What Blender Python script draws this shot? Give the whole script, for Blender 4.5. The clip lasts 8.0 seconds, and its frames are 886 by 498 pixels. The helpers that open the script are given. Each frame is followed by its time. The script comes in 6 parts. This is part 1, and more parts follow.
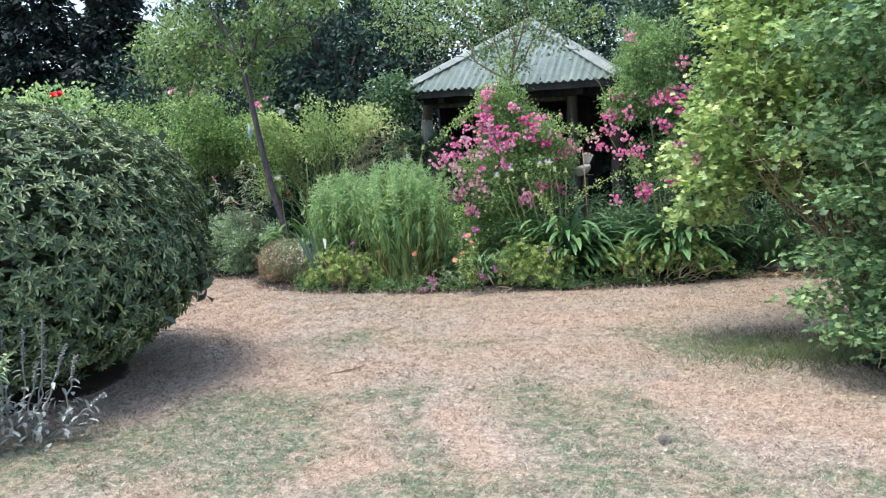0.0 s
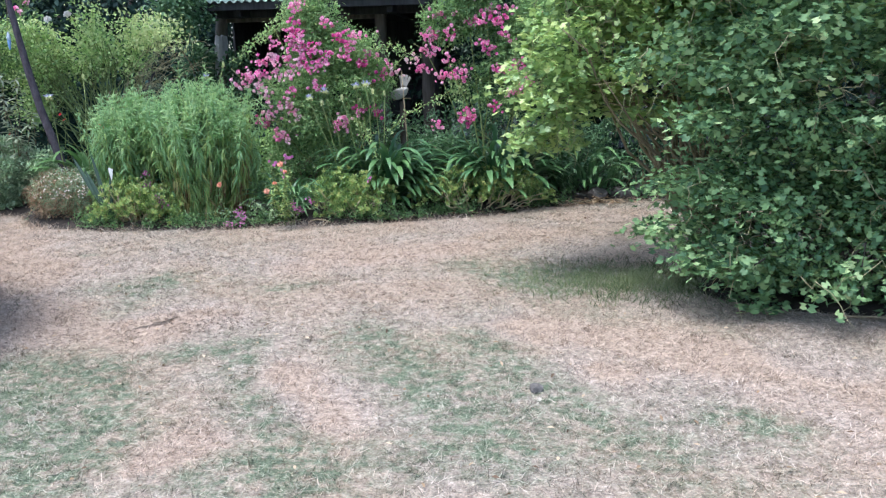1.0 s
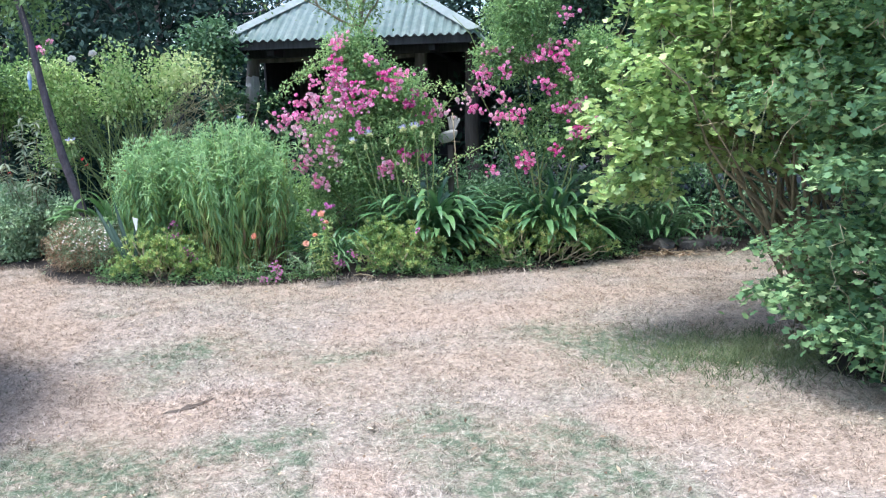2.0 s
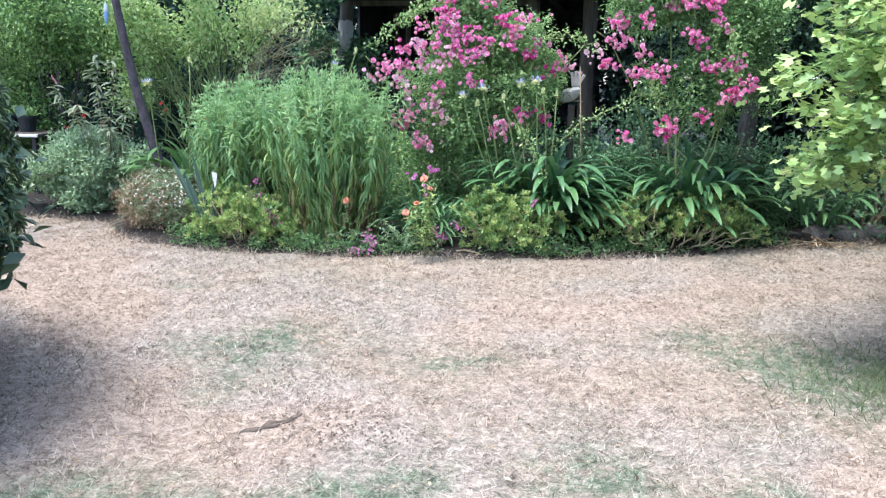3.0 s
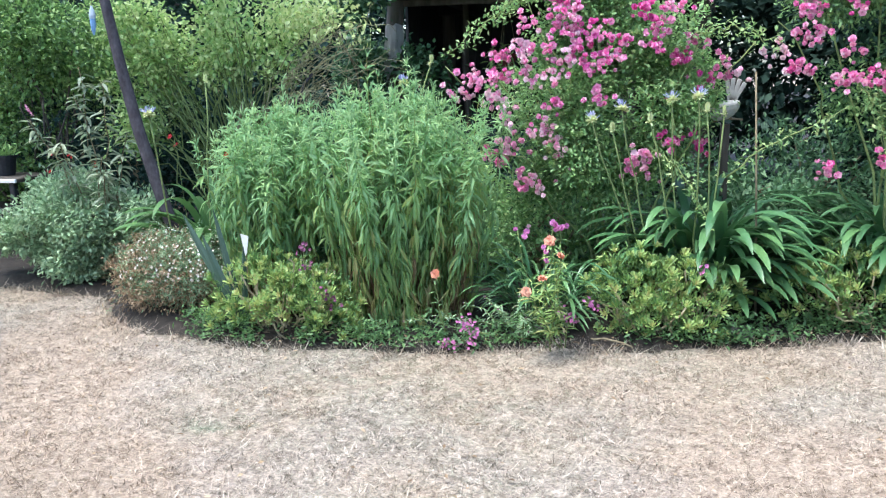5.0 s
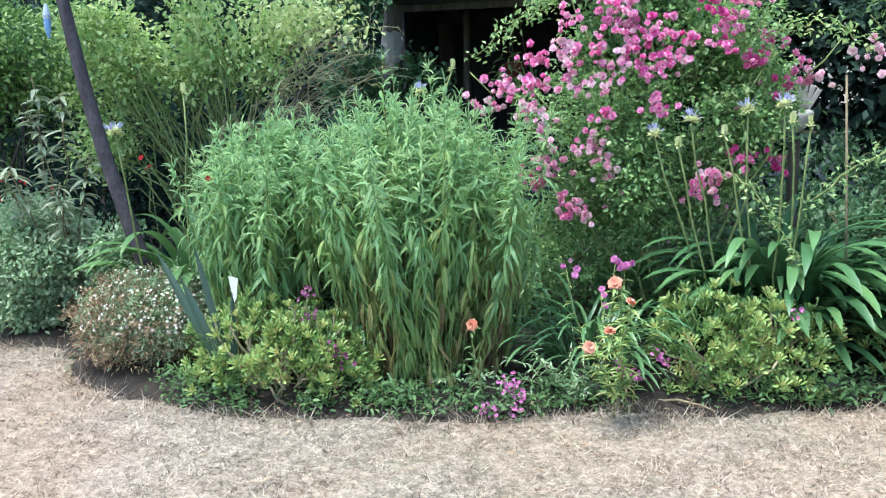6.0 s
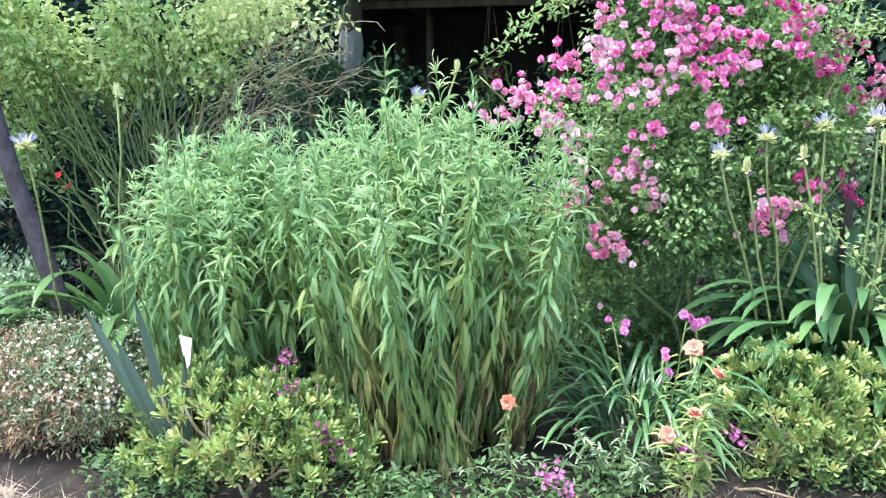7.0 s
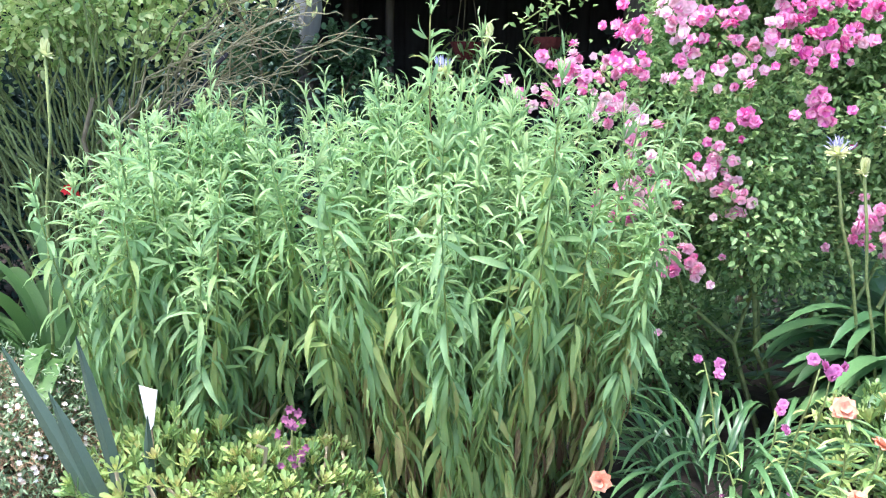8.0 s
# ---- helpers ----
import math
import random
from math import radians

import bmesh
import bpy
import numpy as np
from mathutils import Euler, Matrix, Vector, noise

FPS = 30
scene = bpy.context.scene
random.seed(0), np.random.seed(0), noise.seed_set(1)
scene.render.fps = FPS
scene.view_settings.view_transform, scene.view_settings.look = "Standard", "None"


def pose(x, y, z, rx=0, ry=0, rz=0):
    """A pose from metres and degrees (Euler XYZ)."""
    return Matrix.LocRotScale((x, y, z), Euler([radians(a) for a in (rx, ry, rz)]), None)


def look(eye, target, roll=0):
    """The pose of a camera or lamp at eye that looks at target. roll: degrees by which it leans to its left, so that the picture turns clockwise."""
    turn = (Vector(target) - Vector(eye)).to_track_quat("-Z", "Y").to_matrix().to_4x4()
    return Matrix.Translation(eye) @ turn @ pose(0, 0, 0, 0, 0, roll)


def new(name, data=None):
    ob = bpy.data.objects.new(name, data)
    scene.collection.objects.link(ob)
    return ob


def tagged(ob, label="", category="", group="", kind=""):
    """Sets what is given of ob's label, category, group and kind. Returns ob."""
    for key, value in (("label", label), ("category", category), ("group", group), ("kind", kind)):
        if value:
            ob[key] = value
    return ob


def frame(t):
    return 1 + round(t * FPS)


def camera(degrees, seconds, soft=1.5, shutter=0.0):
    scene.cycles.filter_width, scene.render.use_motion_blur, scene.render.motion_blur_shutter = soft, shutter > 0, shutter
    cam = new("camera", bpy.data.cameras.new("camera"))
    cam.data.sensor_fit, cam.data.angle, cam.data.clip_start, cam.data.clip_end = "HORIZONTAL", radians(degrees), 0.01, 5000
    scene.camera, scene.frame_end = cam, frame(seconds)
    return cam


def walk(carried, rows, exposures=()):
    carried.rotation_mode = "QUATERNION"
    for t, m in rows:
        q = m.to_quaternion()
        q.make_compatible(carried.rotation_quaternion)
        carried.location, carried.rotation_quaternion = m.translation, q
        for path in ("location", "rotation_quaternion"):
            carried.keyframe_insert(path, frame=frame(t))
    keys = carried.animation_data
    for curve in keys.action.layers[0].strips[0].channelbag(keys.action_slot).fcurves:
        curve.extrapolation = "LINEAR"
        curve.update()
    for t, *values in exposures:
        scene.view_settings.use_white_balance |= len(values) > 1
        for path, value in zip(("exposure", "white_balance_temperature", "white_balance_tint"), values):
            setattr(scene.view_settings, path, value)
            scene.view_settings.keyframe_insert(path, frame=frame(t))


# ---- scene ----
cam = camera(55.1, 8.0, soft=1.2)
PATH = [
    (0, (3.225, -8.29, 1.502), (2.532, -6.428, 1.27), -2.7),
    (0.5, (2.981, -8.096, 1.494), (2.634, -6.159, 1.139), -1.5),
    (1, (2.769, -7.771, 1.458), (2.562, -5.826, 1.04), -1.4),
    (1.2, (2.679, -7.609, 1.46), (2.483, -5.658, 1.063), -1.3),
    (2.3, (2.224, -6.747, 1.415), (1.892, -4.799, 1.105), -2.1),
    (2.5, (2.123, -6.536, 1.399), (1.701, -4.611, 1.054), -1.9),
    (3, (1.872, -6.067, 1.386), (1.463, -4.153, 0.975), 0.7),
    (3.5, (1.679, -5.581, 1.41), (1.179, -3.68, 1.039), -1.5),
    (4, (1.394, -5.119, 1.447), (0.914, -3.208, 1.108), -3.2),
    (4.5, (1.15, -4.685, 1.423), (0.699, -2.774, 1.041), -1.7),
    (4.7, (1.03, -4.513, 1.42), (0.579, -2.604, 1.033), -1.2),
    (5.8, (0.527, -3.645, 1.37), (0.106, -1.728, 0.989), -1.6),
    (6, (0.427, -3.502, 1.368), (0.036, -1.572, 1.02), -1.5),
    (6.5, (0.167, -3.152, 1.367), (-0.097, -1.193, 1.063), -1.1),
    (7, (-0.066, -2.723, 1.378), (-0.28, -0.763, 1.046), -0.7),
    (7.5, (-0.33, -2.38, 1.364), (-0.401, -0.419, 0.976), 1.4),
    (8, (-0.529, -2.003, 1.366), (-0.538, -0.04, 0.986), 0.9),
]
walk(cam, [(t, look(eye, target, roll)) for t, eye, target, roll in PATH], exposures=[(0.0, 1.52, 6550, 9), (0.5, 1.52, 6150, 11), (1.0, 1.49, 5900, 9), (2.5, 1.84, 5850, 8), (4.0, 1.84, 5900, 6), (6.0, 1.81, 5890, 1), (7.0, 2.25, 6050, 9), (7.5, 2.37, 6050, 13), (8.0, 2.37, 6100, 14)])

# ---- daylight ----
SUN_FROM = Vector((-0.24, -0.19, 1.0)).normalized()
world = bpy.data.worlds.new("sky")
scene.world = world
world.use_nodes = True
wn, wl = world.node_tree.nodes, world.node_tree.links
sky = wn.new("ShaderNodeTexSky")
sky.sky_type, sky.sun_disc = "NISHITA", False
sky.sun_elevation = math.asin(SUN_FROM.z)
sky.sun_rotation = math.atan2(SUN_FROM.x, SUN_FROM.y)
sky.air_density, sky.dust_density, sky.ozone_density = 1.0, 2.7, 1.1
wl.new(sky.outputs["Color"], wn["Background"].inputs["Color"])
wn["Background"].inputs["Strength"].default_value = 0.15
sun = bpy.data.lights.new("sun", "SUN")
sun.energy, sun.angle, sun.color = 1.4, radians(22.0), (1.0, 0.965, 0.92)
sun_ob = new("sun", sun)
sun_ob.matrix_world = look(SUN_FROM * 30, (0, 0, 0))

# ---- materials ----
RNG = np.random.default_rng(7)


def material(name, rough=0.6, spec=0.5):
    m = bpy.data.materials.new(name)
    m.use_nodes = True
    n, l = m.node_tree.nodes, m.node_tree.links
    b = n["Principled BSDF"]
    b.inputs["Roughness"].default_value = rough
    b.inputs["Specular IOR Level"].default_value = spec
    return m, n, l, b


def ramp_node(n, stops):
    r = n.new("ShaderNodeValToRGB")
    e = r.color_ramp.elements
    while len(e) < len(stops):
        e.new(0.5)
    for k, (p, c) in zip(e, stops):
        k.position, k.color = p, (*c, 1)
    return r


def math_node(n, l, op, a, b):
    m = n.new("ShaderNodeMath")
    m.operation = op
    for k, v in enumerate((a, b)):
        if isinstance(v, (int, float)):
            m.inputs[k].default_value = v
        else:
            l.new(v, m.inputs[k])
    return m.outputs[0]


def leaf_material(name, stops, rough=0.45, through_light=0.25, spread=0.6, spec=0.5):
    """Leaf: colour from its "tone" (its own age; painted shade inside the round bush) and chance, mottled, partly
    letting light through.
    """
    m, n, l, b = material(name, rough, spec)
    geo, tone, ob = n.new("ShaderNodeNewGeometry"), n.new("ShaderNodeAttribute"), n.new("ShaderNodeObjectInfo")
    tone.attribute_name = "tone"
    chance = math_node(n, l, "SUBTRACT", geo.outputs["Random Per Island"], 0.5)
    fac = math_node(n, l, "MULTIPLY", chance, spread)
    fac = math_node(n, l, "ADD", fac, tone.outputs["Fac"])
    own = math_node(n, l, "MULTIPLY", math_node(n, l, "SUBTRACT", ob.outputs["Random"], 0.5), 0.18)
    fac = math_node(n, l, "ADD", fac, own)
    mott = n.new("ShaderNodeTexNoise")
    mott.inputs["Scale"].default_value = 60.0
    fac = math_node(n, l, "ADD", fac, math_node(n, l, "MULTIPLY", math_node(n, l, "SUBTRACT", mott.outputs["Fac"], 0.5), 0.35))
    r = ramp_node(n, stops)
    l.new(fac, r.inputs["Fac"])
    l.new(r.outputs["Color"], b.inputs["Base Color"])
    if through_light:
        t, mix = n.new("ShaderNodeBsdfTranslucent"), n.new("ShaderNodeMixShader")
        l.new(r.outputs["Color"], t.inputs["Color"])
        mix.inputs[0].default_value = through_light
        l.new(b.outputs[0], mix.inputs[1])
        l.new(t.outputs[0], mix.inputs[2])
        l.new(mix.outputs[0], n["Material Output"].inputs["Surface"])
    return m


def grain_material(name, stops, scale=20.0, detail=6.0, rough=0.85, bump=0.4, stretch=(1, 1, 1), metal=0.0, fine=4.0):
    """Bark, soil, stone, wood: noise at two scales with relief."""
    m, n, l, b = material(name, rough, 0.3)
    co, mp = n.new("ShaderNodeTexCoord"), n.new("ShaderNodeMapping")
    mp.inputs["Scale"].default_value = stretch
    l.new(co.outputs["Object"], mp.inputs["Vector"])
    a, c = n.new("ShaderNodeTexNoise"), n.new("ShaderNodeTexNoise")
    a.inputs["Scale"].default_value, a.inputs["Detail"].default_value = scale, detail
    c.inputs["Scale"].default_value, c.inputs["Detail"].default_value = scale * fine, 3
    l.new(mp.outputs[0], a.inputs["Vector"])
    l.new(mp.outputs[0], c.inputs["Vector"])
    fac = math_node(n, l, "ADD", math_node(n, l, "MULTIPLY", a.outputs["Fac"], 0.65), math_node(n, l, "MULTIPLY", c.outputs["Fac"], 0.35))
    r = ramp_node(n, stops)
    l.new(fac, r.inputs["Fac"])
    l.new(r.outputs["Color"], b.inputs["Base Color"])
    bp = n.new("ShaderNodeBump")
    bp.inputs["Strength"].default_value, bp.inputs["Distance"].default_value = bump, 0.01
    l.new(fac, bp.inputs["Height"])
    l.new(bp.outputs[0], b.inputs["Normal"])
    b.inputs["Metallic"].default_value = metal
    return m


def lawn_material(name, blades):
    """Dry straw to green by the "green" attribute, mottled at hand and finger scale."""
    m, n, l, b = material(name, 0.8, 0.2)
    at, co = n.new("ShaderNodeAttribute"), n.new("ShaderNodeTexCoord")
    at.attribute_name = "green"
    a, c = n.new("ShaderNodeTexNoise"), n.new("ShaderNodeTexNoise")
    a.inputs["Scale"].default_value, a.inputs["Detail"].default_value = 11.0, 10
    c.inputs["Scale"].default_value, c.inputs["Detail"].default_value = 85.0, 6
    l.new(co.outputs["Object"], a.inputs["Vector"])
    l.new(co.outputs["Object"], c.inputs["Vector"])
    a.inputs["Roughness"].default_value = 0.7
    tuft = n.new("ShaderNodeMapRange")
    tuft.inputs["From Min"].default_value, tuft.inputs["From Max"].default_value = 0.40, 0.62
    tuft.inputs["To Min"].default_value, tuft.inputs["To Max"].default_value = 0.25, 1.45
    l.new(a.outputs["Fac"], tuft.inputs["Value"])
    g = math_node(n, l, "MULTIPLY", at.outputs["Fac"], tuft.outputs[0])
    if blades:
        geo = n.new("ShaderNodeNewGeometry")
        v = geo.outputs["Random Per Island"]
    else:
        v = c.outputs["Fac"]
    straw = n.new("ShaderNodeTexNoise")
    straw.inputs["Scale"].default_value, straw.inputs["Detail"].default_value, straw.inputs["Roughness"].default_value = 26.0, 5, 0.7
    l.new(co.outputs["Object"], straw.inputs["Vector"])
    v = math_node(n, l, "ADD", v, math_node(n, l, "MULTIPLY", math_node(n, l, "SUBTRACT", straw.outputs["Fac"], 0.5), 1.5))
    fleck = n.new("ShaderNodeTexNoise")
    fleck.inputs["Scale"].default_value, fleck.inputs["Detail"].default_value, fleck.inputs["Roughness"].default_value = 7.0, 9, 0.78
    l.new(co.outputs["Object"], fleck.inputs["Vector"])
    v = math_node(n, l, "ADD", v, math_node(n, l, "MULTIPLY", math_node(n, l, "SUBTRACT", fleck.outputs["Fac"], 0.5), 0.75))
    pale = ramp_node(n, [(0.0, (0.090, 0.071, 0.056)), (0.3, (0.25, 0.203, 0.167)), (0.65, (0.425, 0.347, 0.286)), (1.0, (0.68, 0.58, 0.495))])
    tan = ramp_node(n, [(0.0, (0.10, 0.070, 0.050)), (0.35, (0.290, 0.220, 0.168)), (1.0, (0.61, 0.485, 0.385))])
    wet = ramp_node(n, [(0.0, (0.042, 0.054, 0.034)), (0.5, (0.135, 0.165, 0.105)), (1.0, (0.36, 0.375, 0.28))])
    big = n.new("ShaderNodeTexNoise")
    big.inputs["Scale"].default_value, big.inputs["Detail"].default_value = 1.1, 7
    l.new(co.outputs["Object"], big.inputs["Vector"])
    share = n.new("ShaderNodeMapRange")
    share.inputs["From Min"].default_value, share.inputs["From Max"].default_value = 0.42, 0.58
    warm = math_node(n, l, "MULTIPLY", at.outputs["Fac"], -0.28)
    warm_only = math_node(n, l, "MAXIMUM", warm, 0.0)
    l.new(math_node(n, l, "ADD", big.outputs["Fac"], warm_only), share.inputs["Value"])
    dry = n.new("ShaderNodeMixRGB")
    l.new(share.outputs[0], dry.inputs["Fac"])
    l.new(pale.outputs["Color"], dry.inputs[1])
    l.new(tan.outputs["Color"], dry.inputs[2])
    for r in (pale, tan, wet):
        l.new(v, r.inputs["Fac"])
    mix = n.new("ShaderNodeMixRGB")
    l.new(g, mix.inputs["Fac"])
    l.new(dry.outputs["Color"], mix.inputs[1])
    l.new(wet.outputs["Color"], mix.inputs[2])
    mix.use_clamp = True
    l.new(mix.outputs[0], b.inputs["Base Color"])
    if not blades:
        bp = n.new("ShaderNodeBump")
        bp.inputs["Strength"].default_value, bp.inputs["Distance"].default_value = 1.0, 0.02
        l.new(c.outputs["Fac"], bp.inputs["Height"])
        l.new(bp.outputs[0], b.inputs["Normal"])
    return m


M_LAWN, M_BLADE = lawn_material("dry_lawn", False), lawn_material("grass_blade", True)
# dark soil, with the shade of overhanging plants put into its colour
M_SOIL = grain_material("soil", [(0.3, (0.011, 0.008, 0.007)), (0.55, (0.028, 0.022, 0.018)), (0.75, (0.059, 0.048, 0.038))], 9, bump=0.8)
M_EARTH = grain_material("dry_earth", [(0.3, (0.06, 0.045, 0.035)), (0.6, (0.14, 0.11, 0.085)), (0.8, (0.24, 0.19, 0.15))], 40, bump=0.8)
M_BARK = grain_material("bark", [(0.3, (0.05, 0.042, 0.038)), (0.55, (0.13, 0.11, 0.10)), (0.8, (0.24, 0.21, 0.19))], 14, stretch=(1, 1, 0.25), bump=0.7)
M_DARKBARK = grain_material("dark_bark", [(0.3, (0.03, 0.025, 0.03)), (0.6, (0.075, 0.065, 0.075)), (0.85, (0.16, 0.14, 0.15))], 16, stretch=(1, 1, 0.5), bump=0.6)
M_TWIG = grain_material("twig", [(0.3, (0.13, 0.10, 0.06)), (0.7, (0.30, 0.25, 0.16))], 30, stretch=(1, 1, 0.3))
M_TAN = grain_material("tan_twig", [(0.3, (0.28, 0.22, 0.14)), (0.7, (0.54, 0.46, 0.31))], 30, stretch=(1, 1, 0.3))
M_DRYTWIG = grain_material("dry_green_twig", [(0.3, (0.20, 0.18, 0.10)), (0.7, (0.42, 0.38, 0.23))], 30, stretch=(1, 1, 0.3))
M_CANE = grain_material("green_cane", [(0.3, (0.112, 0.154, 0.056)), (0.7, (0.308, 0.364, 0.140))], 30)
M_STRAWSTEM = grain_material("dry_stem", [(0.3, (0.12, 0.08, 0.045)), (0.7, (0.33, 0.24, 0.13))], 40, stretch=(1, 1, 0.3))
M_STONE = grain_material("stone", [(0.3, (0.06, 0.055, 0.05)), (0.6, (0.14, 0.13, 0.12)), (0.8, (0.25, 0.23, 0.21))], 12, bump=0.8)
M_OLDWOOD = grain_material("weathered_wood", [(0.3, (0.045, 0.036, 0.03)), (0.6, (0.12, 0.10, 0.085)), (0.85, (0.22, 0.19, 0.165))], 8, stretch=(1, 1, 0.12), bump=0.5)
# near-black with a blue cast: the pavilion's inner shade and haze put into the colour
M_DARKWOOD = grain_material("shade_dark_wood", [(0.3, (0.026, 0.026, 0.031)), (0.7, (0.068, 0.065, 0.072))], 8, stretch=(1, 1, 0.12), bump=0.4)
M_POST = grain_material("grey_weathered_post", [(0.3, (0.075, 0.062, 0.054)), (0.6, (0.17, 0.148, 0.132)), (0.85, (0.27, 0.245, 0.225))], 8, stretch=(1, 1, 0.12), bump=0.5)
M_CHALK = grain_material("weathered_white_paint", [(0.3, (0.30, 0.29, 0.28)), (0.7, (0.50, 0.48, 0.47))], 12, bump=0.2)
M_PALEWOOD = grain_material("pale_peeled_wood", [(0.3, (0.46, 0.45, 0.46)), (0.7, (0.70, 0.69, 0.70))], 10, stretch=(1, 1, 0.2))
M_ROOF = grain_material("painted_iron", [(0.3, (0.22, 0.31, 0.29)), (0.55, (0.33, 0.41, 0.39)), (0.75, (0.45, 0.52, 0.50))], 3, rough=0.5, bump=0.1)
M_CAP = grain_material("painted_iron_flashing", [(0.3, (0.30, 0.37, 0.365)), (0.7, (0.46, 0.52, 0.51))], 4, rough=0.5, bump=0.08)
M_BLACK = grain_material("black_plastic", [(0.3, (0.012, 0.013, 0.017)), (0.7, (0.03, 0.032, 0.04))], 15, rough=0.5, bump=0.1)
M_WHITE = grain_material("white_paint", [(0.3, (0.66, 0.64, 0.62)), (0.7, (0.82, 0.81, 0.79))], 10, rough=0.5, bump=0.1)
M_DARKRED = grain_material("dull_red", [(0.3, (0.10, 0.02, 0.02)), (0.7, (0.22, 0.05, 0.045))], 10)
M_BRICK = grain_material("brick", [(0.3, (0.22, 0.09, 0.06)), (0.7, (0.40, 0.19, 0.13))], 18, bump=0.5)
M_GREYBLUE = grain_material("pale_blue_glaze", [(0.3, (0.32, 0.37, 0.45)), (0.7, (0.50, 0.54, 0.60))], 14, rough=0.4, bump=0.05)
M_BLUE = grain_material("blue_glaze", [(0.3, (0.10, 0.22, 0.45)), (0.7, (0.30, 0.45, 0.68))], 14, rough=0.3, bump=0.05)

L_CLUMP = leaf_material("willowy_leaf", [(0.0, (0.22, 0.145, 0.085)), (0.12, (0.42, 0.39, 0.17)), (0.26, (0.38, 0.48, 0.17)), (0.45, (0.29, 0.45, 0.175)), (0.7, (0.265, 0.445, 0.215)), (1.0, (0.42, 0.58, 0.275))], 0.5, 0.5, 0.38, spec=0.32)
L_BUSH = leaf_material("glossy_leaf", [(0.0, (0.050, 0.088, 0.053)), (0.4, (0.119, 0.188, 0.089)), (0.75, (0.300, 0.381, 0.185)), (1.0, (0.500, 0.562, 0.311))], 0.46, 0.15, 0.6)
L_GREY = leaf_material("grey_green_leaf", [(0.0, (0.093, 0.155, 0.085)), (0.5, (0.274, 0.404, 0.226)), (1.0, (0.546, 0.658, 0.418))], 0.6, 0.3)
L_ROSE = leaf_material("rose_leaf", [(0.0, (0.11, 0.205, 0.085)), (0.5, (0.22, 0.37, 0.145)), (0.8, (0.36, 0.52, 0.21)), (1.0, (0.50, 0.61, 0.28))], 0.42, 0.45, spec=0.35)
L_YELLOW = leaf_material("yellow_green_leaf", [(0.0, (0.152, 0.269, 0.092)), (0.4, (0.304, 0.445, 0.151)), (0.75, (0.491, 0.608, 0.226)), (1.0, (0.632, 0.679, 0.311))], 0.45, 0.36, 0.55)
L_LOBED = leaf_material("lobed_leaf", [(0.0, (0.045, 0.105, 0.056)), (0.5, (0.125, 0.235, 0.113)), (0.85, (0.24, 0.37, 0.192)), (1.0, (0.34, 0.46, 0.27))], 0.5, 0.32, spec=0.35)
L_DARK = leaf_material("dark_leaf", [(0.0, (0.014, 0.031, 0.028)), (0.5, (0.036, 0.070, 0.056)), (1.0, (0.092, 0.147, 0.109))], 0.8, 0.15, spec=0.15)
L_SHADE = leaf_material("shade_tree_leaf", [(0.0, (0.025, 0.060, 0.042)), (0.5, (0.075, 0.145, 0.085)), (1.0, (0.19, 0.29, 0.165))], 0.6, 0.25, spec=0.25)
L_CONIFER = leaf_material("conifer_needle", [(0.0, (0.016, 0.028, 0.030)), (0.6, (0.036, 0.058, 0.055)), (1.0, (0.07, 0.10, 0.088))], 0.6, 0.0, spec=0.2)
L_TREE = leaf_material("light_tree_leaf", [(0.0, (0.074, 0.137, 0.055)), (0.5, (0.189, 0.304, 0.118)), (1.0, (0.399, 0.525, 0.210))], 0.5, 0.45)
L_SHRUB = leaf_material("shrub_leaf", [(0.0, (0.062, 0.134, 0.049)), (0.45, (0.224, 0.375, 0.120)), (0.8, (0.426, 0.582, 0.206)), (1.0, (0.605, 0.694, 0.326))], 0.5, 0.34, 0.6)
L_SPRAY = leaf_material("layered_leaf", [(0.0, (0.077, 0.160, 0.082)), (0.5, (0.186, 0.320, 0.137)), (0.85, (0.320, 0.464, 0.210)), (1.0, (0.454, 0.568, 0.282))], 0.5, 0.34, 0.9, spec=0.3)
L_PALE = leaf_material("pale_narrow_leaf", [(0.0, (0.173, 0.245, 0.131)), (1.0, (0.418, 0.461, 0.321))], 0.5, 0.35)
L_IRIS = leaf_material("iris_leaf", [(0.0, (0.040, 0.076, 0.056)), (1.0, (0.115, 0.180, 0.122))], 0.5, 0.15)
# upper stops paler, painting in the yellowish highlights of the arching leaves
L_STRAP = leaf_material("strap_leaf", [(0.0, (0.026, 0.072, 0.036)), (0.45, (0.065, 0.158, 0.064)), (0.8, (0.165, 0.30, 0.11)), (1.0, (0.34, 0.45, 0.18))], 0.33, 0.18, 0.5, spec=0.5)
L_BRIGHT = leaf_material("bright_strap_leaf", [(0.0, (0.036, 0.094, 0.032)), (0.5, (0.094, 0.194, 0.061)), (0.85, (0.173, 0.288, 0.094)), (1.0, (0.274, 0.360, 0.137))], 0.4, 0.25, 0.45, spec=0.4)
L_SUCC = leaf_material("fleshy_leaf", [(0.0, (0.088, 0.176, 0.059)), (0.45, (0.238, 0.378, 0.117)), (0.8, (0.405, 0.502, 0.167)), (1.0, (0.528, 0.493, 0.209))], 0.42, 0.28)
L_GRASS = leaf_material("green_grass", [(0.0, (0.043, 0.072, 0.025)), (0.5, (0.108, 0.158, 0.061)), (1.0, (0.230, 0.266, 0.137))], 0.6, 0.35, 0.9)
L_DRY = leaf_material("dry_leaf", [(0.0, (0.12, 0.075, 0.045)), (0.5, (0.32, 0.22, 0.13)), (1.0, (0.56, 0.44, 0.3))], 0.8, 0.1)
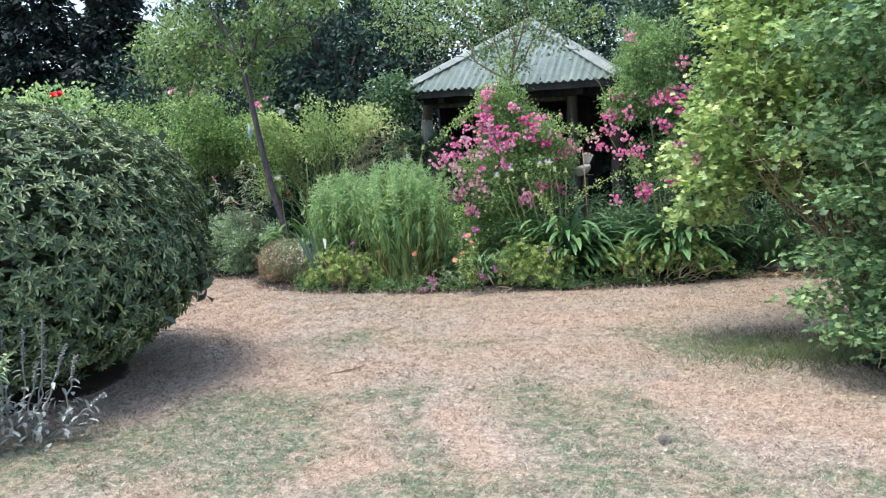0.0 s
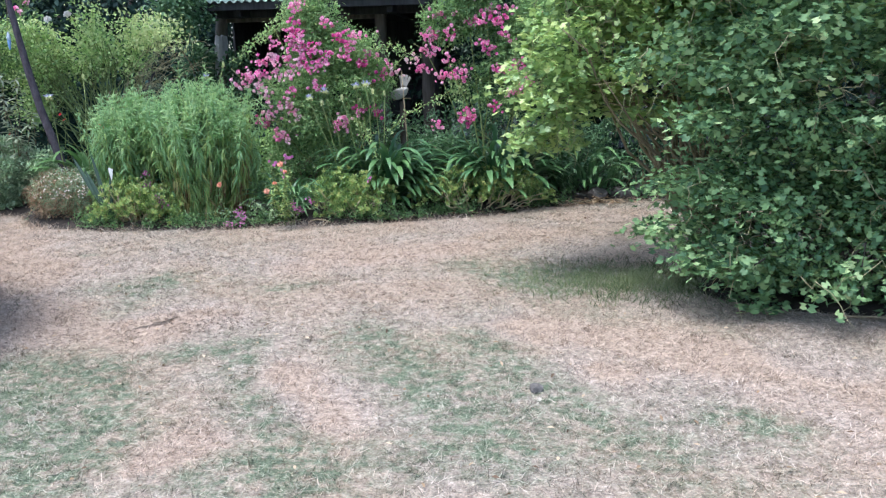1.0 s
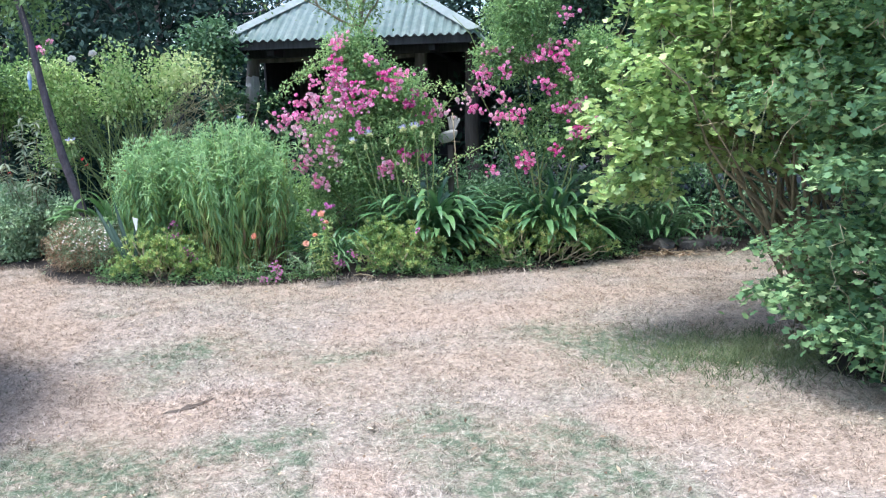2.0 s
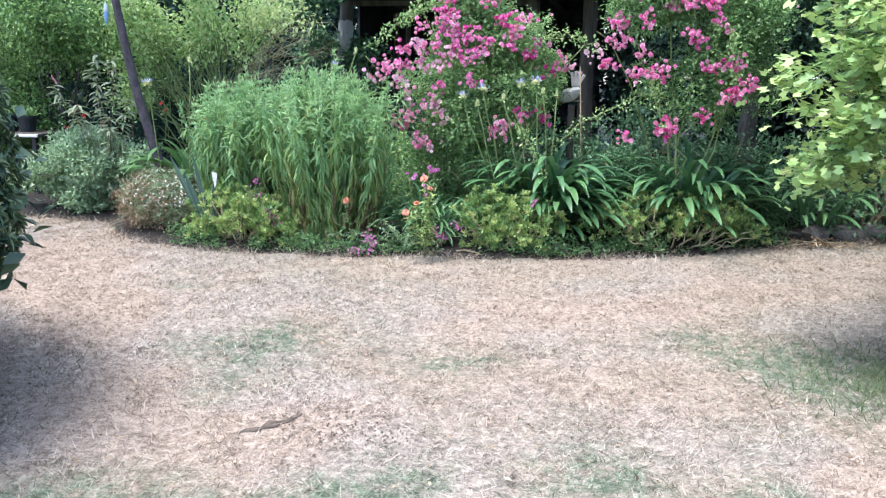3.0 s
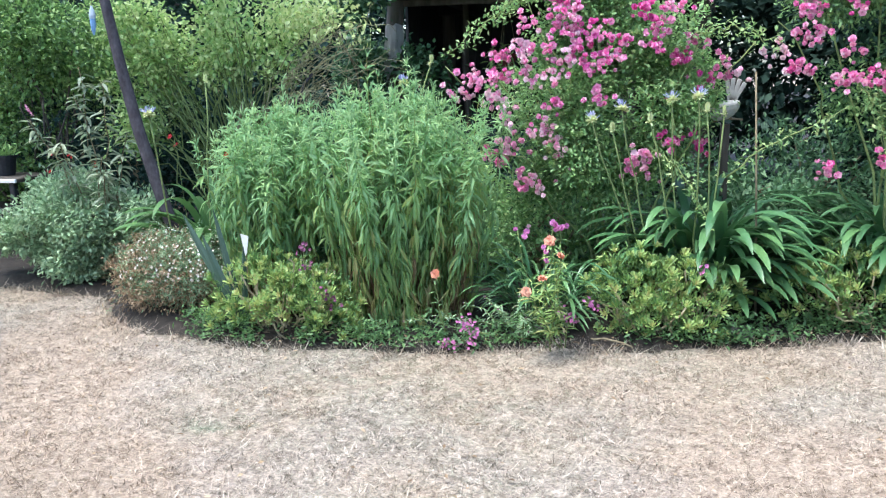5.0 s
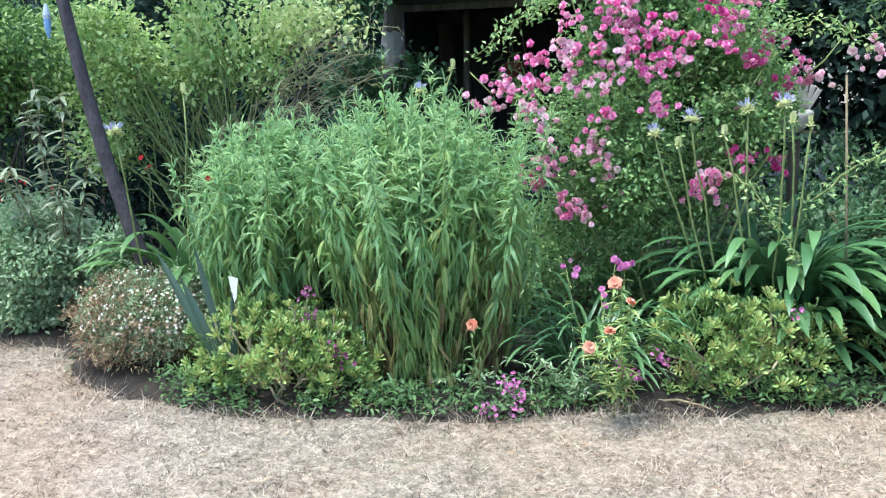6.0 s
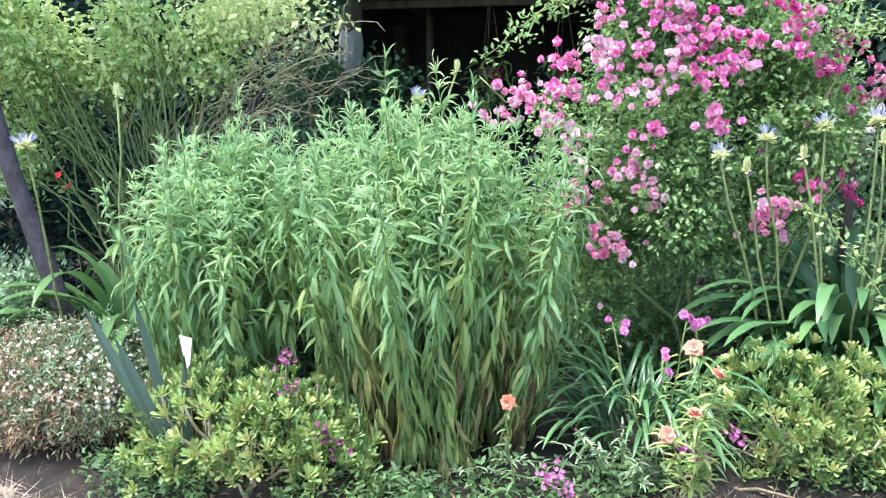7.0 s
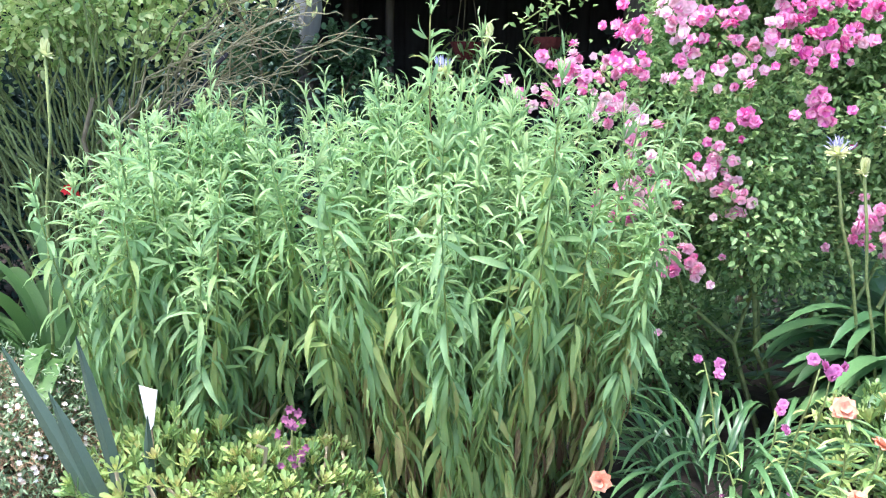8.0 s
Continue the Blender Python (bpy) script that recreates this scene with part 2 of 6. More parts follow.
L_SILVER = leaf_material("woolly_silver_leaf", [(0.0, (0.221, 0.234, 0.225)), (1.0, (0.520, 0.546, 0.506))], 0.85, 0.1, spec=0.2)
P_PINK = leaf_material("pink_petal", [(0.0, (0.66, 0.075, 0.33)), (0.35, (0.79, 0.20, 0.48)), (0.65, (0.86, 0.42, 0.61)), (1.0, (0.92, 0.70, 0.76))], 0.6, 0.35, 0.6, 0.15)
P_MAGENTA = leaf_material("magenta_petal", [(0.0, (0.46, 0.08, 0.29)), (1.0, (0.70, 0.30, 0.55))], 0.55, 0.25, 0.5, 0.2)
P_ORANGE = leaf_material("apricot_petal", [(0.0, (0.62, 0.17, 0.11)), (0.5, (0.74, 0.32, 0.21)), (1.0, (0.82, 0.48, 0.35))], 0.55, 0.3, 0.5, 0.2)
P_WHITE = leaf_material("white_petal", [(0.0, (0.66, 0.50, 0.40)), (0.4, (0.82, 0.73, 0.66)), (1.0, (0.88, 0.87, 0.86))], 0.6, 0.2, 0.6, 0.2)
P_LILAC = leaf_material("lilac_petal", [(0.0, (0.30, 0.30, 0.58)), (0.5, (0.48, 0.48, 0.72)), (1.0, (0.66, 0.66, 0.82))], 0.55, 0.3, 0.6, 0.2)
P_LIME = leaf_material("lime_sepal", [(0.0, (0.46, 0.55, 0.20)), (1.0, (0.76, 0.78, 0.48))], 0.55, 0.3, 0.5, 0.2)
P_RED = leaf_material("red_petal", [(0.0, (0.55, 0.015, 0.02)), (1.0, (0.80, 0.06, 0.06))], 0.5, 0.2, 0.5, 0.2)
P_PURPLE = leaf_material("dull_purple_petal", [(0.0, (0.11, 0.03, 0.07)), (1.0, (0.30, 0.11, 0.21))], 0.6, 0.2, 0.5, 0.2)

# ---- builders ----


def part(name, mesh, mat, parent=None, label="", at=None):
    """Links a mesh (bmesh or mesh data) as one object under a thing or a part."""
    if isinstance(mesh, bmesh.types.BMesh):
        me = bpy.data.meshes.new(name)
        mesh.to_mesh(me)
        mesh.free()
        mesh = me
    if mat and not mesh.materials:
        mesh.materials.append(mat)
    ob = new(name, mesh)
    if parent:
        ob.parent = parent
    if at is not None:
        ob.matrix_basis = at
    return tagged(ob, label)


def thing(name, label, category, at=(0, 0, 0), group="", kind=""):
    ob = new(name)
    ob.empty_display_size = 0.05
    ob.location = at
    return tagged(ob, label, category, group, kind)


def unit(v):
    return v / np.maximum(np.linalg.norm(v, axis=-1, keepdims=True), 1e-9)


# outline of a leaf: along, across, lift; faces
DIAMOND = (np.array([(0, 0, 0), (0.5, 0.5, 0.12), (1, 0, 0), (0.5, -0.5, 0.12)]), [(0, 1, 2), (0, 2, 3)])
OVAL = (np.array([(0, 0, 0), (0.3, 0.45, 0.10), (0.7, 0.42, 0.08), (1, 0, -0.06), (0.7, -0.42, 0.08), (0.3, -0.45, 0.10)]), [(0, 1, 2, 3), (0, 3, 4, 5)])
LANCE = (np.array([(0, 0, 0), (0.3, 0.5, 0.05), (0.3, 0, -0.02), (0.3, -0.5, 0.05), (0.68, 0.38, -0.03), (0.68, 0, -0.09), (0.68, -0.38, -0.03), (1, 0, -0.24)]),
         [(0, 1, 2), (0, 2, 3), (1, 4, 5, 2), (2, 5, 6, 3), (4, 7, 5), (5, 7, 6)])
WILLOW = (np.array([(0, 0, 0), (0.22, 0.36, 0.06), (0.24, 0, 0.03), (0.22, -0.36, 0.06), (0.52, 0.50, 0.06), (0.54, 0, 0.02), (0.52, -0.50, 0.06), (0.80, 0.30, -0.06), (0.80, 0, -0.09), (0.80, -0.30, -0.06), (1, 0.04, -0.26)]),
          [(0, 1, 2), (0, 2, 3), (1, 4, 5, 2), (2, 5, 6, 3), (4, 7, 8, 5), (5, 8, 9, 6), (7, 10, 8), (8, 10, 9)])
SPOON = (np.array([(0, 0, 0), (0.45, 0.20, 0.05), (0.80, 0.48, 0.10), (0.98, 0.26, 0.08), (0.98, -0.26, 0.08), (0.80, -0.48, 0.10), (0.45, -0.20, 0.05), (0.62, 0, 0.0)]),
         [(0, 7, 1), (1, 7, 2), (2, 7, 3), (3, 7, 4), (4, 7, 5), (5, 7, 6), (6, 7, 0)])
LOBES = (np.array([(0, 0, 0), (0.08, 0.50, 0.03), (0.36, 0.20, 0.02), (0.72, 0.50, 0.05), (1, 0, -0.06), (0.72, -0.50, 0.05), (0.36, -0.20, 0.02), (0.08, -0.50, 0.03)]),
         [(0, 1, 2, 3, 4), (0, 4, 5, 6, 7)])


def leaf_mesh(name, base, way, up, length, width, tone=0.5, form=DIAMOND):
    """One mesh of many leaves: base points, directions, upper sides, lengths and widths."""
    shape, faces = form
    base, way = np.asarray(base, float), unit(np.asarray(way, float))
    count = len(base)
    side = np.cross(np.broadcast_to(up, way.shape), way)
    weak = np.linalg.norm(side, axis=1) < 1e-3
    side[weak] = (1, 0, 0)
    side = unit(side)
    top = np.cross(way, side)
    length, width = np.broadcast_to(length, (count,)), np.broadcast_to(width, (count,))
    v = (base[:, None] + way[:, None] * (shape[None, :, 0:1] * length[:, None, None])
         + side[:, None] * (shape[None, :, 1:2] * width[:, None, None]) + top[:, None] * (shape[None, :, 2:3] * length[:, None, None]))
    return soup(name, v.reshape(-1, 3), faces, count, len(shape), np.repeat(np.broadcast_to(tone, (count,)), len(shape)))


def soup(name, verts, faces, count, step, tone=None, attr="tone"):
    """A mesh of count copies of the same faces over step vertices each."""
    me = bpy.data.meshes.new(name)
    sizes = np.array([len(f) for f in faces])
    loops = (np.concatenate([np.array(f) for f in faces])[None] + (np.arange(count) * step)[:, None]).ravel()
    totals = np.tile(sizes, count)
    me.vertices.add(len(verts))
    me.vertices.foreach_set("co", np.ascontiguousarray(verts, dtype=np.float32).ravel())
    me.loops.add(len(loops))
    me.loops.foreach_set("vertex_index", loops.astype(np.int32))
    me.polygons.add(len(totals))
    me.polygons.foreach_set("loop_start", np.concatenate([[0], np.cumsum(totals)[:-1]]).astype(np.int32))
    me.update(calc_edges=True)
    if tone is not None:
        a = me.attributes.new(attr, "FLOAT", "POINT")
        a.data.foreach_set("value", np.ascontiguousarray(tone, dtype=np.float32))
    return me


def welded(me):
    """The same mesh with vertices that meet joined, so that it is one piece."""
    bm = bmesh.new()
    bm.from_mesh(me)
    bmesh.ops.remove_doubles(bm, verts=bm.verts[:], dist=1e-5)
    bm.to_mesh(me)
    bm.free()
    return me


def merged(name, meshes):
    """Joins mesh data with tone attributes and different forms into one."""
    verts, loops, totals, tones, off = [], [], [], [], 0
    for me in meshes:
        v = np.empty(len(me.vertices) * 3, np.float32)
        me.vertices.foreach_get("co", v)
        li = np.empty(len(me.loops), np.int32)
        me.loops.foreach_get("vertex_index", li)
        lt = np.empty(len(me.polygons), np.int32)
        me.polygons.foreach_get("loop_total", lt)
        t = np.full(len(me.vertices), 0.5, np.float32)
        if "tone" in me.attributes:
            me.attributes["tone"].data.foreach_get("value", t)
        verts.append(v)
        loops.append(li + off)
        totals.append(lt)
        tones.append(t)
        off += len(me.vertices)
    out = bpy.data.meshes.new(name)
    v, li, lt, t = (np.concatenate(q) for q in (verts, loops, totals, tones))
    out.vertices.add(off)
    out.vertices.foreach_set("co", v)
    out.loops.add(len(li))
    out.loops.foreach_set("vertex_index", li)
    out.polygons.add(len(lt))
    out.polygons.foreach_set("loop_start", np.concatenate([[0], np.cumsum(lt)[:-1]]).astype(np.int32))
    out.update(calc_edges=True)
    out.attributes.new("tone", "FLOAT", "POINT").data.foreach_set("value", t)
    return out


def tubes(name, lines, radii, sides=6):
    """One mesh of tapered tubes; lines: lists of points; radii: (start, end) of each."""
    verts, faces = [], []
    for pts, (r0, r1) in zip(lines, radii):
        pts = np.asarray(pts, float)
        n = len(pts)
        tan = unit(np.gradient(pts, axis=0))
        ref = np.array((0.31, 0.95, 0.05)) if abs(tan[0] @ (0.31, 0.95, 0.05)) < 0.9 else np.array((1.0, 0, 0))
        a = unit(np.cross(tan, ref))
        b = np.cross(tan, a)
        start = len(verts)
        for k in range(n):
            r = r0 + (r1 - r0) * k / (n - 1)
            for j in range(sides):
                ang = 2 * math.pi * j / sides
                verts.append(pts[k] + r * (a[k] * math.cos(ang) + b[k] * math.sin(ang)))
        for k in range(n - 1):
            for j in range(sides):
                i, q = start + k * sides, start + (k + 1) * sides
                faces.append((i + j, i + (j + 1) % sides, q + (j + 1) % sides, q + j))
        faces.append(tuple(start + j for j in range(sides))[::-1])
        faces.append(tuple(start + (n - 1) * sides + j for j in range(sides)))
    me = bpy.data.meshes.new(name)
    me.from_pydata([tuple(p) for p in verts], [], faces)
    me.polygons.foreach_set("use_smooth", [True] * len(me.polygons))
    me.update()
    return me


def bent(p, q, sag=0.0, wander=0.0, n=6, rng=RNG):
    """A line from p to q that bows up by sag and wanders."""
    p, q = np.asarray(p, float), np.asarray(q, float)
    t = np.linspace(0, 1, n)[:, None]
    out = p + (q - p) * t
    out[:, 2] += sag * 4 * (t * (1 - t))[:, 0]
    out[1:-1] += rng.normal(0, wander, (n - 2, 3))
    return out


def box_mesh(bm, m, size, bevel=0.0):
    made = bmesh.ops.create_cube(bm, size=1.0, matrix=m @ Matrix.Diagonal((*size, 1)))
    if bevel:
        edges = list({e for v in made["verts"] for e in v.link_edges})
        bmesh.ops.bevel(bm, geom=edges, offset=bevel, segments=1, affect="EDGES")
    return bm


def box(m, size, bevel=0.004):
    return box_mesh(bmesh.new(), m, size, bevel)


def shell(rng, n, centre, radii, inner=0.55, low=-1.0, uneven=1.0):
    """Points in the outer part of an uneven ellipsoid, and their outward directions."""
    d = unit(rng.normal(size=(int(n * 2.2), 3)))
    d = d[d[:, 2] > low][:n]
    r = (inner + (1 - inner) * rng.random(len(d)) ** 0.5)
    bump = np.array([noise.noise(Vector(q * 2.3 + np.array(centre))) for q in d]) * 0.30
    bump += np.array([noise.noise(Vector(q * 6.0 + np.array(centre))) for q in d]) * 0.15
    p = np.asarray(centre) + d * np.asarray(radii) * (r * (1 + uneven * bump))[:, None]
    return p, unit(d / np.asarray(radii))


def sprays(rng, n, blobs, per, scatter, inner=0.5, low=-0.9):
    """Clumps of leaf bases over several ellipsoids (centre, radii), with outward directions and depth 0..1."""
    sizes = np.array([np.prod(r) ** (2 / 3) for _, r in blobs])
    P, D, T = [], [], []
    for (c, r), k in zip(blobs, np.maximum(1, (n * sizes / sizes.sum()).astype(int))):
        p, d = shell(rng, k, c, r, inner, low)
        m = len(p)
        q = np.repeat(p, per, 0) + rng.normal(0, scatter, (m * per, 3))
        P.append(q)
        D.append(np.repeat(d, per, 0))
        T.append(np.repeat(rng.normal(0, 0.10, m), per))
    return np.concatenate(P), np.concatenate(D), np.concatenate(T)


def lumps(seed, blobs, k, size, spread=0.72, flat=1.0):
    """Breaks each ellipsoid into k smaller uneven ones, so that the outline has bays and gaps."""
    rng = np.random.default_rng(seed)
    out = []
    for c, r in blobs:
        d = unit(rng.normal(size=(k, 3))) * (rng.random((k, 1)) ** 0.4) * spread
        for q in d:
            out.append((tuple(np.array(c) + q * np.array(r)), tuple(np.array(r) * np.array((1, 1, flat)) * size * rng.uniform(0.7, 1.25))))
    return out


def tiers(seed, blobs, gap, size):
    """Breaks each ellipsoid into flat layered sprays with dark gaps between the layers."""
    rng = np.random.default_rng(seed)
    out = []
    for c, r in blobs:
        c, r = np.array(c), np.array(r)
        for z in np.arange(-0.88, 0.95, gap / r[2]):
            ring = math.sqrt(max(0.05, 1 - z * z))
            m = max(3, int(2 * math.pi * ring * (r[0] + r[1]) / 2 / (size * 1.25)))
            for a in np.arange(m) * 2 * math.pi / m + rng.uniform(0, 6):
                k = rng.uniform(0.6, 1.0) * ring
                q = size * rng.uniform(0.65, 1.3)
                out.append((tuple(c + np.array((k * r[0] * math.cos(a), k * r[1] * math.sin(a), z * r[2] + rng.normal(0, gap * 0.22)))), (q, q * 0.9, q * 0.24)))
    return out


def foliage(name, rng, n, blobs, per, scatter, length, width, form=DIAMOND, inner=0.5, low=-0.9, droop=0.2, tone=0.45, loose=0.8, shoots=0.10, shoot=0.28, level=1.0):
    """Leaves in clumps over the blobs, and along shoots that stand out of them."""
    P, D, T = sprays(rng, n, blobs, per, scatter, inner, low)
    if shoots:
        Q, E, _ = sprays(rng, max(3, int(n * shoots)), blobs, 1, 0.02, 0.85, -0.5)
        k, m = 14, len(Q)
        size = min(shoot, 0.5 * min(min(r) for _, r in blobs))
        axis = unit(E * 0.7 + np.array((0, 0, 0.45 - droop)) + rng.normal(0, 0.35, E.shape))
        t = np.tile(np.linspace(0.05, 1.0, k), m)[:, None]
        reach = np.repeat(rng.uniform(0.4, 1.2, m) * size, k)[:, None]
        S = np.repeat(Q, k, 0) + np.repeat(axis, k, 0) * t * reach - np.array((0, 0, 1.0)) * (t * t * reach * 0.35) + rng.normal(0, scatter * 0.18, (m * k, 3))
        P, D, T = np.concatenate([P, S]), np.concatenate([D, unit(np.repeat(axis, k, 0) + rng.normal(0, 0.5, S.shape))]), np.concatenate([T, np.full(m * k, 0.12)])
    P[:, 2] = np.maximum(P[:, 2], 0.03)
    way = (D + rng.normal(0, loose, P.shape)) * np.array((1, 1, level)) + np.array((0, 0, -droop))
    up = D * 0.6 * level + np.array((0, 0, 0.9)) + rng.normal(0, 0.35, P.shape)
    size = rng.uniform(0.65, 1.25, len(P))
    return leaf_mesh(name, P, way, up, length * size, width * size, np.clip(tone + T + rng.normal(0, 0.05, len(P)), 0, 1), form)


def limbs(rng, base, fork, ends, r0, r1, wander=0.04):
    lines, radii = [bent(base, fork, 0, wander * 0.4, 8, rng)], [(r0, r1)]
    lines[0][:, 0] -= 0.05 * np.sin(np.linspace(0, math.pi, 8))
    for e in ends:
        lines.append(bent(fork, e, 0.08, wander, 7, rng))
        radii.append((r1 * 0.75, r1 * 0.18))
    return lines, radii

# ---- ground ----
EDGE_X = [-9, -6, -3.6, -3.1, -2.7, -2.3, -2.0, -1.4, -0.7, 0.0, 0.5, 1.0, 1.5, 2.2, 3.0, 3.6, 4.4, 6.0, 9.0]
EDGE_Y = [2.6, 1.9, 0.88, 0.74, 0.74, 0.22, 0.06, -0.14, -0.14, -0.05, 0.12, 0.10, 0.32, 0.54, 1.05, 1.45, 1.7, 2.2, 2.6]


def edge(x):
    return np.interp(x, EDGE_X, EDGE_Y) + 0.03 * np.sin(np.asarray(x) * 7.1) + 0.015 * np.sin(np.asarray(x) * 17.3)


# worn lawn, each from x, y to x, y with width and strength: lanes left greener by the mower, single tufts, warm bare
# straw; two patches tint the round bush's shadow
LANES = [(0.1, -3.9, 0.9, -4.8, 0.26, 0.5), (1.3, -3.75, 2.05, -5.2, 0.11, 0.75), (1.9, -3.3, 2.75, -4.7, 0.22, 0.6), (2.45, -3.3, 3.2, -4.6, 0.16, 0.5),
         (0.3, -5.2, 0.1, -3.9, 0.22, 0.4), (-0.4, -5.2, 0.5, -4.3, 0.40, 0.55), (0.5, -4.1, 1.0, -5.3, 0.30, 0.35), (1.5, -5.0, 2.5, -4.75, 0.2, 0.4),
         (2.25, -1.55, 2.9, -2.3, 0.16, 0.45), (0.62, -3.75, 0.95, -5.6, 0.07, 0.45), (2.15, -3.9, 2.9, -5.4, 0.08, 0.45)]
# the one at (-0.75, -2.75) paints green into the round bush's shadow
TUFTS = [(0.9, -3.65, 1.2, -3.5, 0.13, 0.9), (3.55, -4.35, 3.8, -4.5, 0.10, 0.8), (2.85, -1.85, 3.7, -2.1, 0.28, 1.0), (1.0, -2.3, 1.3, -2.2, 0.1, 0.5), (0.15, -2.9, 0.1, -1.9, 0.16, 0.4),
         (-0.3, -2.35, 0.1, -2.1, 0.2, 0.35), (3.3, -4.7, 3.4, -5.3, 0.2, 0.4), (-0.9, -1.22, -0.8, -1.2, 0.08, 0.4), (0.7, -4.3, 1.0, -4.9, 0.2, 0.4), (-0.75, -2.75, -0.45, -3.4, 0.2, 0.55),
         (-0.05, -4.6, -0.3, -5.3, 0.25, 0.4)]
# the last one paints the round bush's shadow a warmer brown
STRAW = [(-1.9, -1.3, -1.0, -1.9, 0.32, -0.9), (-2.6, -0.5, -1.8, -1.0, 0.35, -0.8), (2.7, -3.1, 3.7, -3.5, 0.16, -0.9), (1.5, -3.9, 1.9, -4.4, 0.14, -0.9), (1.3, -4.9, 1.45, -4.7, 0.12, -0.7),
         (0.0, -5.1, 0.1, -5.0, 0.15, -0.5), (2.1, -1.0, 1.0, -1.6, 0.25, -0.45), (3.1, -3.8, 3.2, -3.9, 0.12, -0.8), (0.45, -3.2, 0.9, -3.0, 0.2, -0.5), (3.6, -3.6, 4.4, -4.2, 0.2, -0.8), (-1.0, -2.2, -0.3, -3.3, 0.32, -0.8)]


def greenness(x, y):
    g = np.full(np.shape(x), 0.17)
    for x0, y0, x1, y1, wide, s in LANES + TUFTS + STRAW:
        dx, dy = x1 - x0, y1 - y0
        t = np.clip(((x - x0) * dx + (y - y0) * dy) / (dx * dx + dy * dy), 0, 1)
        g = g + 1.2 * s * np.exp(-(((x - x0 - t * dx) ** 2 + (y - y0 - t * dy) ** 2) / (wide * wide)))
    g = g + 0.12 * np.sin(x * 2.1 + 1.3 * np.sin(y * 1.7)) * np.sin(y * 2.6 + x * 0.8) + 0.10 * np.sin(x * 9.0 + y * 2.6 + np.sin(y * 3.1)) * (y < -2.6) + 0.25 * np.exp(-((y - edge(x) + 0.25) / 0.3) ** 2) * (x > 2.6)
    return np.clip(g, -1, 1)


def spread_axis(a, b, step, far):
    fine = np.arange(a, b + step / 2, step)
    grow = np.cumsum(step * 1.5 ** np.arange(1, 40))
    grow = grow[grow < far]
    return np.concatenate([(a - grow)[::-1], fine, b + grow])


def ground_height(x, y):
    near = np.exp(-((x / 14) ** 2 + (y / 14) ** 2))
    return near * (0.010 * np.sin(x * 2.3 + y * 0.9) * np.sin(y * 1.9) + 0.006 * np.sin(x * 9.1 + y * 5.3) * np.sin(y * 7.7 - x * 3.1) + 0.05 * np.exp(-((x - 0.78) / 0.38) ** 2 - ((y + 2.98) / 0.26) ** 2))


gx, gy = spread_axis(-7, 8, 0.12, 900), spread_axis(-10, 4, 0.12, 900)
X, Y = np.meshgrid(gx, gy)
Z = ground_height(X, Y)
me = bpy.data.meshes.new("ground")
w, h = len(gx), len(gy)
idx = np.arange(w * h).reshape(h, w)
quads = np.stack([idx[:-1, :-1], idx[:-1, 1:], idx[1:, 1:], idx[1:, :-1]], -1).reshape(-1, 4)
me.vertices.add(w * h)
me.vertices.foreach_set("co", np.stack([X, Y, Z], -1).astype(np.float32).ravel())
me.loops.add(quads.size)
me.loops.foreach_set("vertex_index", quads.astype(np.int32).ravel())
me.polygons.add(len(quads))
me.polygons.foreach_set("loop_start", (np.arange(len(quads)) * 4).astype(np.int32))
me.update(calc_edges=True)
me.attributes.new("green", "FLOAT", "POINT").data.foreach_set("value", greenness(X, Y).astype(np.float32).ravel())
ground = part("ground", me, M_LAWN)
tagged(ground, "dry straw-coloured lawn with faded green patches", "lawn", kind="structure")


def soil_sheet(name, label, inside, x0, x1, y0, y1, step, rise):
    """A bed of earth: inside(x, y) is its depth from the edge in metres, negative outside."""
    xs, ys = np.arange(x0, x1, step), np.arange(y0, y1, step)
    X, Y = np.meshgrid(xs, ys)
    depth = inside(X, Y)
    clod = np.array([noise.noise(Vector((a * 6, b * 6, 3.0))) + 0.5 * noise.noise(Vector((a * 19, b * 19, 1.0))) for a, b in zip(X.ravel(), Y.ravel())]).reshape(X.shape)
    Z = ground_height(X, Y) + np.clip(depth * 0.35, -0.05, rise) + 0.018 * clod * (depth > 0) + 0.004
    me = bpy.data.meshes.new(name)
    h, w = X.shape
    idx = np.arange(w * h).reshape(h, w)
    keep = depth > -step * 1.2
    q = np.stack([idx[:-1, :-1], idx[:-1, 1:], idx[1:, 1:], idx[1:, :-1]], -1).reshape(-1, 4)
    q = q[keep.ravel()[q].all(1)]
    me.from_pydata(np.stack([X, Y, Z], -1).reshape(-1, 3).tolist(), [], q.tolist())
    me.update()
    return tagged(part(name, me, M_SOIL), label, "soil", kind="structure")


soil_sheet("garden_bed", "dark crumbly soil of the flower bed", lambda x, y: y - edge(x), -8, 8, -0.4, 8, 0.09, 0.06)
soil_sheet("shrub_bed", "bare soil and litter beneath the lobed shrub", lambda x, y: 1 - np.hypot((x - 5.0) / 1.15, (y + 2.25) / 0.65), 3.4, 7, -3.6, -1.2, 0.08, 0.05)
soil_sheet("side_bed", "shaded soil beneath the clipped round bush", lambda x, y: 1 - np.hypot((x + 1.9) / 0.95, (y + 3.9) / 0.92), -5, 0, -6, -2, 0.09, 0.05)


# added dark sheet that keeps the far ground from showing bright through gaps
soil_sheet("woodland_floor", "dark ground sheet added beneath the wood to hide bright lawn", lambda x, y: np.maximum(np.minimum(y - 7.6, 70.0), x - 7.6), -70, 70, -30, 80, 0.9, 0.02)


